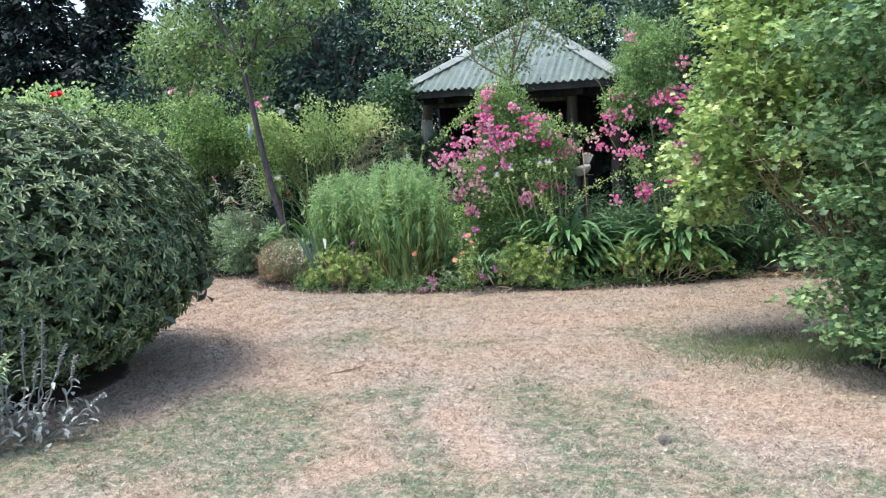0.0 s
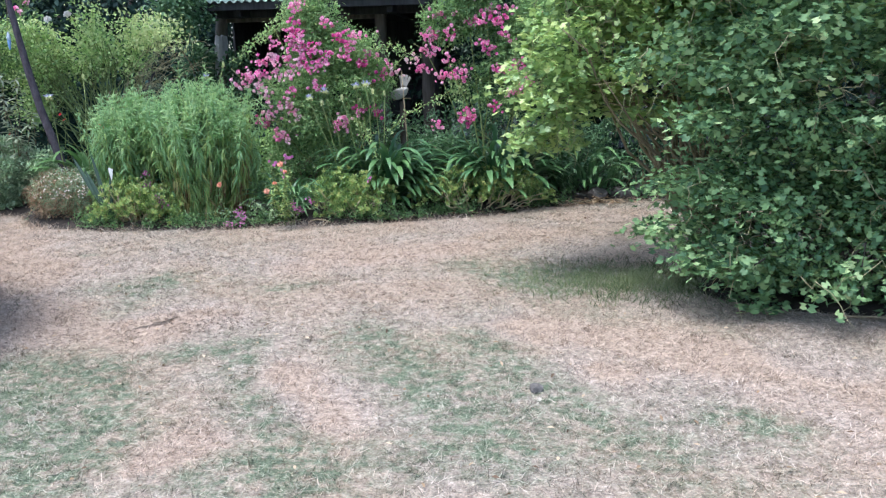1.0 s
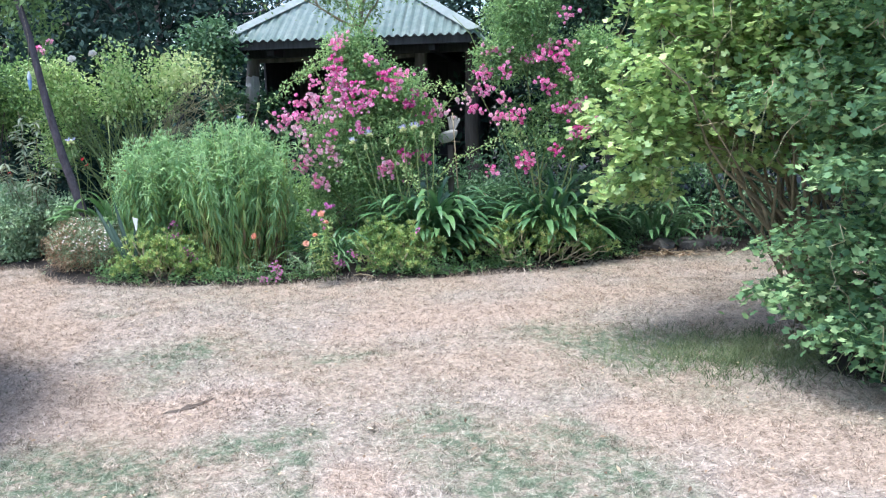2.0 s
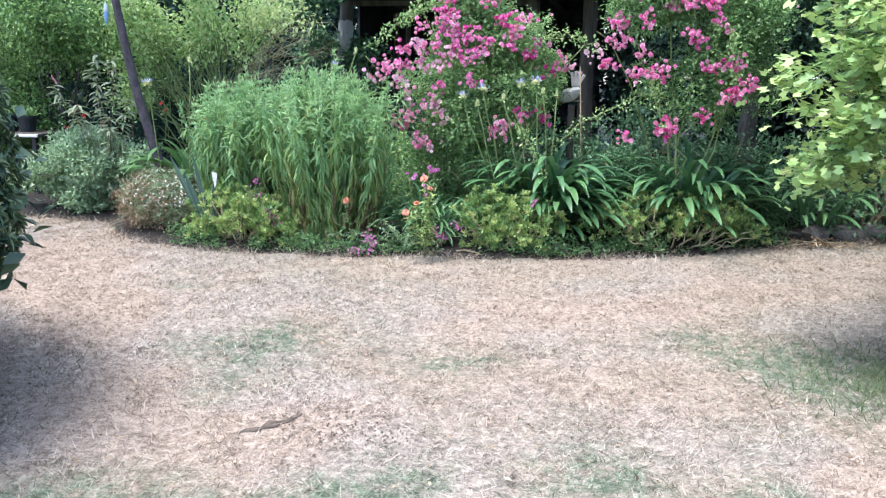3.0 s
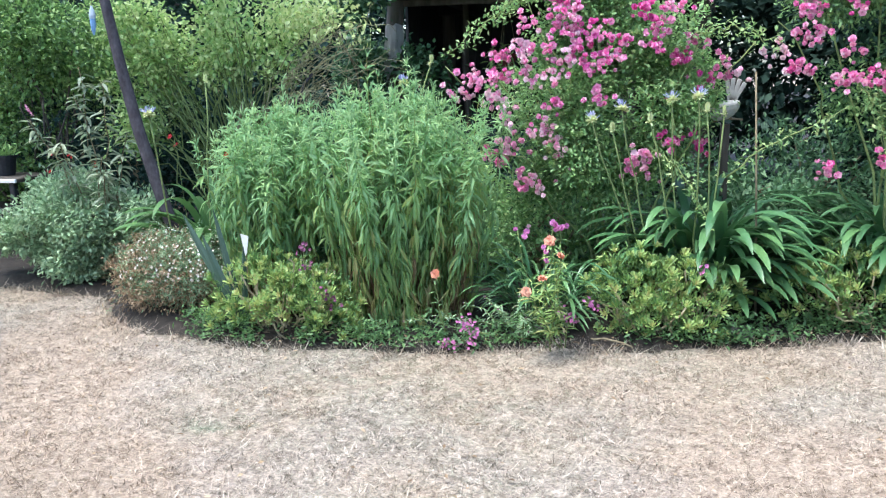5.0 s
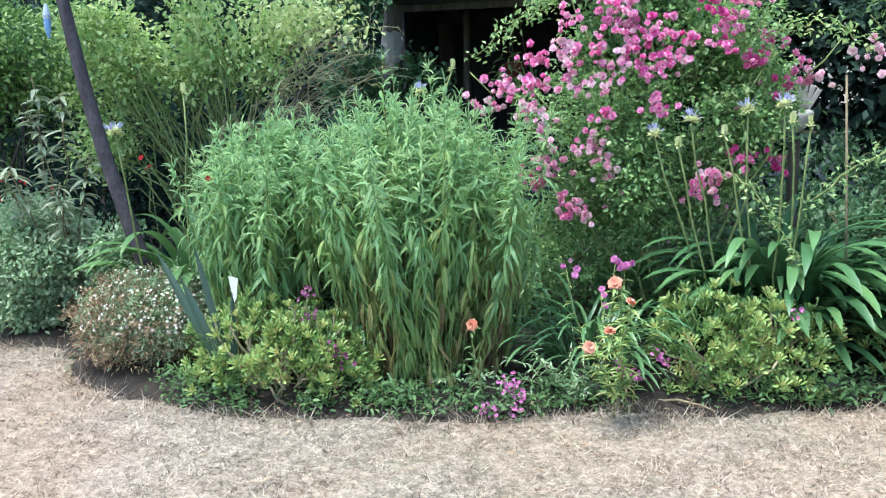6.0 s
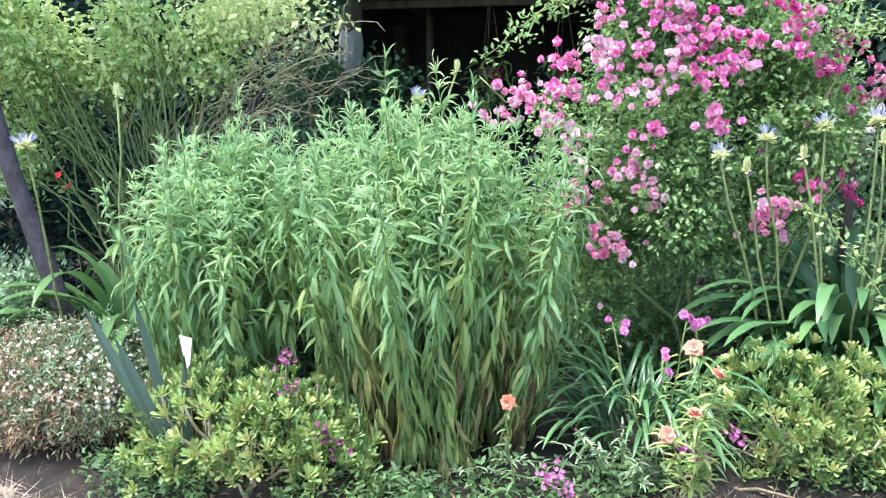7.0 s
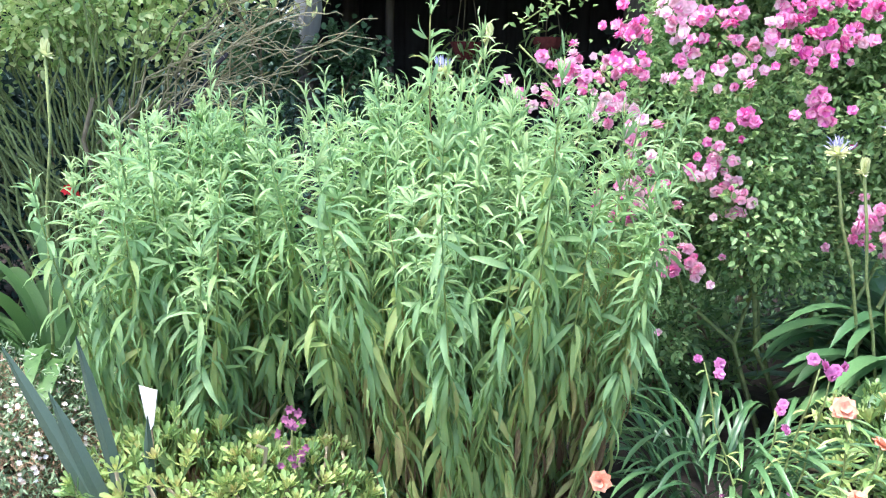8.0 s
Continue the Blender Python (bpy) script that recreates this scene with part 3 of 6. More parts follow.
def grass(name, label, count, box_, pick, tall, wide, lean=0.9, seed=1, tufted=0.0, mat=M_BLADE):
    """Blades of grass, one thin folded triangle each."""
    rng = np.random.default_rng(seed)
    x, y = rng.uniform(box_[0], box_[1], count), rng.uniform(box_[2], box_[3], count)
    if tufted:
        cx, cy = rng.uniform(box_[0], box_[1], count // 40), rng.uniform(box_[2], box_[3], count // 40)
        pull = rng.integers(0, len(cx), count)
        gather = rng.random(count) < tufted
        spread = rng.normal(0, 0.028, (2, count))
        x, y = np.where(gather, cx[pull] + spread[0], x), np.where(gather, cy[pull] + spread[1], y)
    keep = rng.random(count) < pick(x, y)
    x, y = x[keep], y[keep]
    n = len(x)
    ang = rng.uniform(0, 2 * math.pi, n)
    hgt = tall * rng.uniform(0.4, 1.3, n)
    tilt = rng.normal(0, lean, (n, 2)) * hgt[:, None]
    base = np.stack([x, y, ground_height(x, y) - 0.002], -1)
    across = np.stack([np.cos(ang), np.sin(ang), np.zeros(n)], -1) * (wide * rng.uniform(0.6, 1.4, n))[:, None]
    v = np.stack([base - across, base + across, base + np.concatenate([tilt, hgt[:, None]], 1)], 1)
    me = soup(name, v.reshape(-1, 3), [(0, 1, 2)], n, 3, np.repeat(np.clip(greenness(x, y) + rng.normal(0, 0.24, n), 0 if mat is L_GRASS else -1, 1), 3), "tone" if mat is L_GRASS else "green")
    return tagged(part(name, me, mat), label, "grass", kind="stuff")


def on_lawn(x, y):
    return ((y < edge(x) + 0.03) & (np.hypot((x - 5.0) / 1.15, (y + 2.25) / 0.65) > 0.95) & (np.hypot((x + 1.9) / 0.95, (y + 3.9) / 0.92) > 0.97)).astype(float)


grass("lawn_grass", "short dry mown grass over the lawn", 500000, (-4.2, 5.3, -6.4, 1.9), on_lawn, 0.020, 0.0020, 1.6, 3, 0.6)
grass("green_grass", "longer green grass beside the lobed shrub", 60000, (2.4, 4.4, -3.0, -1.2),
      lambda x, y: on_lawn(x, y) * np.exp(-(((x - 3.5) / 0.55) ** 2 + ((y + 2.05) / 0.36) ** 2)) * (0.55 + 0.45 * np.sin(x * 13 + y * 9) * np.sin(y * 17 - x * 4)), 0.06, 0.0026, 0.8, 4, mat=L_GRASS)
grass("shade_grass", "longer green grass in the shade of the round bush", 30000, (-1.9, 0.9, -5.6, -1.9),
      lambda x, y: on_lawn(x, y) * (0.25 * np.exp(-(((x - 0.0) / 0.55) ** 2 + ((y + 4.7) / 0.5) ** 2)) + 0.3 * np.exp(-(((x + 0.7) / 0.18) ** 2 + ((y + 3.2) / 0.5) ** 2))), 0.032, 0.0026, 1.1, 6, 0.6, mat=L_GRASS)
grass("edge_grass", "longer dry grass along the flower bed", 60000, (-3.6, 4.4, -0.5, 2.0),
      lambda x, y: np.exp(-((y - edge(x) + 0.03) / 0.07) ** 2) * 0.8, 0.06, 0.0026, 1.0, 5, 0.8)


# ---- pavilion ----
def pavilion():
    """Square shelter of rough posts with a pyramid roof of corrugated iron."""
    cx, cy, half, eave, apex = -0.08, 5.0, 1.62, 2.36, 3.44
    top = thing("garden_pavilion", "open timber pavilion with pale green corrugated iron roof", "pavilion", (cx, cy, 0))
    inv = Matrix.Translation((-cx, -cy, 0))

    # four corrugated slopes
    for k in range(4):
        bm = bmesh.new()
        n = 150
        rows = []
        for j in range(n + 1):
            u = -1 + 2 * j / n
            z = 0.018 * math.cos(2 * math.pi * (u * half) / 0.105)
            low = bm.verts.new((u * half, -half, eave + z))
            s = 1 - abs(u)
            high = bm.verts.new((u * half, -half + s * (half - 0.02), eave + s * (apex - eave - 0.02) + z))
            rows.append((low, high))
        for (a, b), (c, d) in zip(rows, rows[1:]):
            bm.faces.new((a, c, d, b))
        bmesh.ops.solidify(bm, geom=bm.faces[:], thickness=0.006)
        part("roof_sheet", bm, M_ROOF, top, "pale green corrugated iron", at=Matrix.Rotation(k * math.pi / 2, 4, "Z"))
        # added dark lining under the slope, standing in for shade beneath the roof
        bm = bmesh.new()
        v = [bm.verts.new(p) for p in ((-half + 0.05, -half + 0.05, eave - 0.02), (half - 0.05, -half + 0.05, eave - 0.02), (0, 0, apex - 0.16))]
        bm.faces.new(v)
        part("roof_lining", bm, M_DARKWOOD, top, "added dark lining that dims the roof's underside", at=Matrix.Rotation(k * math.pi / 2, 4, "Z"))
    # hip cappings: a folded strip along each hip
    for k in range(4):
        bm = bmesh.new()
        d = 0.14
        lo, hi = Vector((-half - 0.02, -half - 0.02, eave + 0.035)), Vector((0, 0, apex + 0.03))
        pts = []
        for p in (lo, hi):
            pts.append([bm.verts.new(p + Vector(o)) for o in ((d, 0, 0.0), (0, 0, 0.03), (0, d, 0.0))])
        for a in range(2):
            bm.faces.new((pts[0][a], pts[0][a + 1], pts[1][a + 1], pts[1][a]))
        bmesh.ops.solidify(bm, geom=bm.faces[:], thickness=0.01)
        part("hip_capping", bm, M_CAP, top, "flat pale metal hip capping", at=Matrix.Rotation(k * math.pi / 2, 4, "Z"))
    # posts: crooked trunks
    rng = np.random.default_rng(5)
    spots = [(-1.38, -0.98), (0.83, -0.98), (1.46, -0.98), (-1.40, 1.35), (1.46, 1.35)]
    for i, (x, y) in enumerate(spots):
        line = bent((x - (0.16 if i == 0 else 0), y, 0), (x, y, eave + 0.12), 0, 0.012, 9, rng)
        part("post", tubes("post", [line], [(0.095, 0.08)], 12), M_OLDWOOD if i in (1, 2) else M_POST, top, "rough tree-trunk post")
    # a peeled pale patch round the front post, torn to a point below
    bm = bmesh.new()
    grid = []
    for z, a, b in ((1.96, -55, 50), (1.86, -72, 66), (1.74, -80, 58), (1.64, -78, 36), (1.54, -74, 8), (1.42, -58, -30)):
        lean = -1.38 - 0.16 * (1 - z / 2.48)
        grid.append([bm.verts.new((lean + 0.108 * math.sin(radians(q)), -0.98 - 0.108 * math.cos(radians(q)) - 0.006 * math.sin(q), z + 0.012 * math.sin(q * 3))) for q in np.linspace(a, b, 7)])
    for r0, r1 in zip(grid, grid[1:]):
        for c in range(6):
            bm.faces.new((r0[c], r0[c + 1], r1[c + 1], r1[c]))
    bmesh.ops.solidify(bm, geom=bm.faces[:], thickness=0.006)
    part("peeled_patch", bm, M_PALEWOOD, top, "pale peeled patch on the post")
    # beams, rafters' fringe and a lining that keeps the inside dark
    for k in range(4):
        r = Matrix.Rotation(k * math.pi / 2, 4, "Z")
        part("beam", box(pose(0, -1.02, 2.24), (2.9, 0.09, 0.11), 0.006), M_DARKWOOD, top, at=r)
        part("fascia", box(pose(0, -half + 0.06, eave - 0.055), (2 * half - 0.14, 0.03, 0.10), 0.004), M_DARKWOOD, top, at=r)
    part("rail", box(pose(-0.3, -0.98, 2.16), (2.15, 0.06, 0.06), 0.005), M_OLDWOOD, top)
    for k in range(14):
        part("slat", box(pose(-1.25 + k * 0.15, -0.96, 2.265, 0, 0, rng.normal(0, 4)), (0.05, 0.02, 0.15 + 0.05 * rng.random()), 0.002), M_DARKWOOD, top)
    part("inner_post", tubes("inner_post", [bent((-0.92, 0.15, 0), (-0.95, 0.1, 2.6), 0, 0.01, 6, rng)], [(0.04, 0.035)], 8), M_OLDWOOD, top, "thin brown post")
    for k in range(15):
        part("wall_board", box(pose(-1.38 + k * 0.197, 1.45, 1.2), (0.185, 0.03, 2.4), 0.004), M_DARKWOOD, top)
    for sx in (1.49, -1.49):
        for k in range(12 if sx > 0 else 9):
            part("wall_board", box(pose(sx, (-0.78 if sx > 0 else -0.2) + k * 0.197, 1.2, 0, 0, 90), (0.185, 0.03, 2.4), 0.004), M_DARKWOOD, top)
    # added sheet that stops light slits between the wall boards
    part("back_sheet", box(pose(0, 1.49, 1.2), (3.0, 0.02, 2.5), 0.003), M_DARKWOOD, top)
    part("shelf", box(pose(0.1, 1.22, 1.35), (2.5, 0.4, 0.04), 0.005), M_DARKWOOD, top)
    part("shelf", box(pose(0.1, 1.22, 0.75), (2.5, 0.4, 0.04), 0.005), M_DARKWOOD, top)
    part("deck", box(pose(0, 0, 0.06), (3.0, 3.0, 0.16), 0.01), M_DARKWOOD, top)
    return top


pavilion()


# ---- plants ----
def strap_leaf_mesh(rng, length, width, rise, reach, curl, mat=L_STRAP):
    """One strap leaf arching out along +x, a keeled ribbon: from the slope rise to the slope reach in degrees."""
    n = 12
    t = np.linspace(0, 1, n)
    ang = np.radians(rise + (reach - rise) * t ** curl)
    x = np.concatenate([[0], np.cumsum(np.cos(ang[:-1]))]) * length / (n - 1)
    z = np.concatenate([[0], np.cumsum(np.sin(ang[:-1]))]) * length / (n - 1)
    wv = width * np.clip(np.minimum(1.0, 0.55 + 1.6 * t), 0, 1) * np.sqrt(np.clip((1 - t) * 4.5, 0, 1))
    wv[-1] = 0.001
    verts, faces = [], []
    sway = rng.normal(0, 0.03) * t ** 2
    for k in range(n):
        verts += [(x[k], sway[k] - wv[k], z[k]), (x[k], sway[k], z[k] - 0.35 * wv[k]), (x[k], sway[k] + wv[k], z[k])]
    for k in range(n - 1):
        for c in range(2):
            i = k * 3 + c
            faces.append((i, i + 1, i + 4, i + 3))
    me = bpy.data.meshes.new("strap_leaf")
    me.from_pydata(verts, [], faces)
    me.polygons.foreach_set("use_smooth", [True] * len(faces))
    tone = np.repeat(0.36 + 0.24 * t + rng.normal(0, 0.08), 3)
    me.attributes.new("tone", "FLOAT", "POINT").data.foreach_set("value", tone.astype(np.float32))
    me.materials.append(mat)
    return me


# length, width, first slope, last slope, curl
STRAP_FORMS = ((0.74, 1.0, 70, -54, 1.5), (0.80, 1.1, 74, -60, 1.4), (0.70, 1.0, 66, -58, 1.3), (0.66, 1.1, 56, -54, 1.2), (0.76, 1.0, 72, -46, 1.5), (0.60, 1.0, 46, -50, 1.2), (0.76, 0.95, 72, -64, 1.6), (0.68, 1.1, 62, -48, 1.5), (0.54, 1.0, 38, -46, 1.1))
STRAPS = [strap_leaf_mesh(RNG, ln, 0.0215 * q, a, b, c) for ln, q, a, b, c in STRAP_FORMS]
BRIGHT_STRAPS = [strap_leaf_mesh(RNG, ln, 0.0215 * q, a, b, c, L_BRIGHT) for ln, q, a, b, c in STRAP_FORMS]


def strap_plant(name, label, at, count, radius, size, seed, wide=1.0, leaves=STRAPS):
    """Agapanthus-like clump: many strap leaves from a few crowns."""
    rng = np.random.default_rng(seed)
    top = thing(name, label, "plant", at, "strap-leaved plants")
    for _ in range(count):
        a = rng.uniform(0, 2 * math.pi)
        r = radius * math.sqrt(rng.random())
        m = (Matrix.Translation((r * math.cos(a), r * math.sin(a), rng.uniform(0, 0.44) * size * (1 - 0.6 * r / radius))) @ Matrix.Rotation(a + rng.normal(0, 0.5), 4, "Z") @ Matrix.Rotation(rng.normal(0, 0.10), 4, "X"))
        s = size * rng.uniform(0.55, 1.12)
        part("strap_leaf", leaves[rng.integers(9)], None, top, at=m @ Matrix.Diagonal((s, s * wide, s, 1)))
    return top


def bloom_mesh(rng, name, mat, rings, size, tone=0.55):
    """A full double flower of cupped petals, opening along +z; rings: (count, tilt, reach)."""
    base, way, up, ln, wd = [], [], [], [], []
    for k, tilt, reach in rings:
        for j in range(k):
            a = 2 * math.pi * (j + rng.random() * 0.6) / k
            d = np.array((math.cos(a) * math.sin(tilt), math.sin(a) * math.sin(tilt), math.cos(tilt)))
            base.append((0, 0, 0))
            way.append(d)
            up.append((-math.cos(a), -math.sin(a), 0.4))
            ln.append(size * reach)
            wd.append(size * reach * rng.uniform(0.8, 1.1))
    me = leaf_mesh(name, base, way, np.array(up), np.array(ln), np.array(wd), np.clip(rng.normal(tone, 0.16, len(base)), 0, 1), OVAL)
    me = welded(me)
    me.materials.append(mat)
    return me


ROSE_TONES = (0.92, 0.82, 0.70, 0.59, 0.49, 0.40, 0.31, 0.22)
ROSES = [bloom_mesh(np.random.default_rng(300 + k), "bloom", P_PINK, ((6, 1.95, 0.42), (6, 1.4, 0.52), (5, 0.9, 0.52), (4, 0.35, 0.5)), 0.047 * q, t) for k, (q, t) in enumerate(zip((1.0, 0.85, 1.1, 0.7, 0.95, 1.05, 0.8, 0.95), ROSE_TONES))]


def turn_to(d, rng):
    q = Vector(d).to_track_quat("Z", "Y").to_matrix().to_4x4()
    return q @ Matrix.Rotation(rng.uniform(0, 6.28), 4, "Z")


def rose(name, label, foot, blobs, n, clusters, seed, canes, tone=0.5, sprays_=()):
    """Climbing rose: canes, small leaves, and clusters of double blooms (x, y, z, how pale)."""
    rng = np.random.default_rng(seed)
    top = thing(name, label, "rose bush", foot)
    f = np.array(foot)
    loc = [(np.array(c) - f, np.array(r)) for c, r in lumps(seed, blobs, 13, 0.37, 0.88)]
    part("foliage", foliage("foliage", rng, n, loc, 10, 0.045, 0.029, 0.016, OVAL, 0.5, -0.95, 0.15, tone, 0.6, 0.16, 0.3), L_ROSE, top)
    for e in canes:
        e = np.array(e) - f
        part("cane", tubes("cane", [bent((rng.normal(0, 0.08), rng.normal(0, 0.08), 0), e, 0.25, 0.04, 9, rng)], [(0.010, 0.003)], 5), M_CANE, top)
    for a, b in sprays_:
        line = bent(np.array(a) - f, np.array(b) - f, 0.06, 0.015, 12, rng)
        part("cane", tubes("cane", [line], [(0.006, 0.0025)], 5), M_CANE, top)
        P = np.repeat(line, 12, 0) + rng.normal(0, 0.03, (len(line) * 12, 3))
        part("spray", leaf_mesh("spray", P, rng.normal(size=P.shape) + np.array((0, 0, -0.4)), np.array((0, 0, 1.0)) + rng.normal(0, 0.4, P.shape), 0.035, 0.018, 0.75), L_ROSE, top, "pale young leafy spray")["kind"] = "stuff"
    mid = np.mean([c for c, _ in loc], 0)
    rest, made = [], 0
    for x, y, z, fade in clusters:
        k = int(rng.integers(11, 21))
        kind = int(np.clip(7 - fade * 2 + rng.integers(-2, 3), 0, 7))
        c = np.array((x, y, z)) - f
        out = unit(c - mid + np.array((0, -0.35, 0.1)))
        for q in range(k):
            p = c + rng.normal(0, 0.034, 3) * np.array((1.15, 0.8, 1.0))
            d = out + rng.normal(0, 0.5, 3)
            s = rng.uniform(0.65, 1.15)
            m = Matrix.Translation(p) @ turn_to(d, rng) @ Matrix.Diagonal((s, s, s, 1))
            if q < 6 and made < 280:
                part("bloom", ROSES[int(np.clip(kind + rng.integers(-2, 3), 0, 7))], None, top, at=m)
                made += 1
            else:
                rest.append((m, np.clip(ROSE_TONES[kind] + rng.normal(0, 0.12), 0, 1)))
    Q, E, _ = sprays(rng, 22, loc, 1, 0.02, 0.9, -0.2)
    for p, d in zip(Q, E):
        if d[1] < 0.3:
            s = rng.uniform(0.5, 0.9)
            rest.append((Matrix.Translation(p + d * 0.04) @ turn_to(d, rng) @ Matrix.Diagonal((s, s, s, 1)), rng.uniform(0.3, 1.0)))
    base, way, up, ln, tn = [], [], [], [], []
    for m, tone_ in rest:
        r3 = m.to_3x3()
        for count, tilt, reach in ((6, 1.8, 0.42), (5, 1.2, 0.52), (4, 0.6, 0.5)):
            for q in range(count):
                a = 2 * math.pi * (q + rng.random() * 0.6) / count
                d = Vector((math.cos(a) * math.sin(tilt), math.sin(a) * math.sin(tilt), math.cos(tilt)))
                base.append(m.translation)
                way.append(r3 @ d)
                up.append(r3 @ Vector((-math.cos(a), -math.sin(a), 0.4)))
                ln.append(0.044 * reach * r3.col[0].length)
                tn.append(np.clip(tone_ + rng.normal(0, 0.1), 0, 1))
    ln = np.array(ln)
    small = leaf_mesh("blossom", np.array(base), np.array(way), np.array(up), ln, ln * 0.95, np.array(tn), OVAL)
    tagged(part("blossom", small, P_PINK, top, "smaller pink blooms in the clusters"), kind="stuff")
    return top


def leafy_stem_mesh(rng):
    """One stem of the tall willowy plant, 1 m high: tip rosette, arching middle leaves, hanging yellowing lower leaves."""
    n = 100
    h = np.concatenate([rng.uniform(0.08, 0.55, 26), rng.uniform(0.5, 0.9, 48), 0.84 + 0.16 * rng.random(26) ** 0.8])
    a = np.arange(n) * 2.4 + rng.normal(0, 0.7, n)
    out = np.stack([np.cos(a), np.sin(a), np.zeros(n)], -1)
    lift = np.interp(h, [0.0, 0.3, 0.6, 0.8, 0.93, 1.0], [-3.8, -2.8, -1.3, -0.3, 0.6, 2.0]) + rng.normal(0, 0.55, n)
    way = out + np.array((0, 0, 1.0)) * lift[:, None] + rng.normal(0, 0.18, (n, 3))
    ln = np.interp(h, [0.0, 0.3, 0.7, 0.9, 1.0], [0.085, 0.122, 0.098, 0.068, 0.040]) * rng.uniform(0.6, 1.2, n)
    tone = np.interp(h, [0.0, 0.2, 0.45, 0.75, 1.0], [0.02, 0.22, 0.44, 0.64, 0.88]) + rng.normal(0, 0.12, n)
    rings = 26
    t = np.linspace(0, 1, rings)
    axis = np.stack([0.03 * np.sin(t * 5), 0.03 * np.cos(t * 4), t], -1)
    stem = tubes("stem", [axis], [(0.004, 0.0018)], 3)
    co = np.array([v.co for v in stem.vertices])
    ring = np.clip((h * (rings - 1)).round().astype(int), 1, rings - 1)
    base = co[ring * 3 + rng.integers(0, 3, n)]
    up = out * 0.25 + np.array((0, 0, 1.0)) + rng.normal(0, 0.4, (n, 3))
    hang = lift < -1.0
    up[hang] = out[hang] + np.array((0, 0, 0.4)) + rng.normal(0, 0.45, (int(hang.sum()), 3))
    leaves = leaf_mesh("leaves", base, way, up, ln, ln * rng.uniform(0.11, 0.18, n), np.clip(tone, 0, 1), WILLOW)
    stem.attributes.new("tone", "FLOAT", "POINT").data.foreach_set("value", np.full(len(stem.vertices), 0.22, np.float32))
    me = welded(merged("leafy_stem", [leaves, stem]))
    me.materials.append(L_CLUMP)
    return me


STEMS = [leafy_stem_mesh(np.random.default_rng(40 + k)) for k in range(9)]


def tall_clump(at, count, rx, ry, height, seed, label):
    rng = np.random.default_rng(seed)
    top = thing("tall_perennial", label, "plant", at, "tall leafy perennials")
    for _ in range(count):
        a, r = rng.uniform(0, 2 * math.pi), math.sqrt(rng.random())
        x, y = rx * r * math.cos(a), ry * r * math.sin(a)
        lean = 0.19 * r
        m = (Matrix.Translation((x * 0.78, y * 0.78, 0)) @ Euler((-lean * math.sin(a) + rng.normal(0, 0.03), lean * math.cos(a) + rng.normal(0, 0.03), rng.uniform(0, 6.28))).to_matrix().to_4x4())
        s = height * rng.uniform(0.80, 1.0) * (1 - 0.08 * r * r)
        if rng.random() < 0.08:
            s *= rng.uniform(1.04, 1.13)
        part("leafy_stem", STEMS[rng.integers(len(STEMS))], None, top, at=m @ Matrix.Diagonal((1.1, 1.1, s, 1)))
    return top


tall_clump((-1.27, 0.52, 0.03), 120, 0.40, 0.36, 1.30, 11, "dense green clump of willowy leaves behind the iris")
tall_clump((-0.49, 0.46, 0.03), 165, 0.55, 0.44, 1.40, 12, "dense tall green clump with hanging yellowing lower leaves")

strap_plant("agapanthus", "dark green strap-leaved clump beneath the pink rose", (1.28, 0.95, 0.10), 295, 0.27, 1.0, 21, 1.15)
strap_plant("agapanthus", "dark strap-leaved clump with glossy arching leaves", (2.40, 1.28, 0.10), 295, 0.32, 1.0, 22, 1.15)
strap_plant("agapanthus", "shaded dark strap-leaved clump", (3.35, 1.85, 0.06), 80, 0.4, 0.95, 23)
strap_plant("agapanthus", "bright green strap-leaved clump at the tree's foot", (-1.92, 0.95, 0.10), 150, 0.18, 0.95, 24, 1.25, BRIGHT_STRAPS)
strap_plant("strap_leaved_plant", "dark narrow leaves between the tall clumps", (-0.92, 0.42, 0.04), 60, 0.16, 0.6, 26, 0.6)
strap_plant("strap_leaved_plant", "narrow arching dark leaves beside the tall clump", (0.34, 0.52, 0.04), 150, 0.22, 0.66, 25, 0.65)

# clusters of the rose mound over its front: x, z
DEEP = [(0.21, 1.72), (0.39, 1.76), (0.55, 1.61), (0.64, 1.67), (0.68, 1.51), (0.39, 1.27), (0.65, 1.32), (0.44, 1.84), (0.58, 1.48), (0.75, 1.60), (0.94, 1.61), (0.90, 1.78), (0.96, 1.68),
        (1.09, 1.52), (1.14, 1.60), (1.27, 1.39), (1.20, 1.05), (1.05, 1.05), (0.22, 0.84), (0.42, 1.92), (0.74, 1.92)]
PALE = [(-0.15, 1.44), (-0.22, 1.33), (0.03, 1.55), (0.04, 1.43), (0.23, 1.44), (0.47, 1.70), (0.44, 1.51), (0.36, 1.43), (0.17, 1.58), (0.02, 1.30), (0.10, 1.18), (0.13, 1.03), (0.04, 0.95),
        (0.28, 0.80), (0.39, 1.03), (0.30, 1.14), (0.86, 0.97), (0.85, 0.91), (1.33, 1.47), (1.37, 1.42), (0.50, 1.76), (0.32, 1.59), (-0.09, 1.40), (0.40, 2.05), (0.45, 2.14), (1.02, 1.80)]
ROSE_A = [(x, 0.70 + 0.26 * ((x - 0.55) / 0.75) ** 2 + max(0.0, z - 1.8) * 0.6, z, deep) for deep, heads in ((1, DEEP), (2.5, PALE)) for x, z in heads]
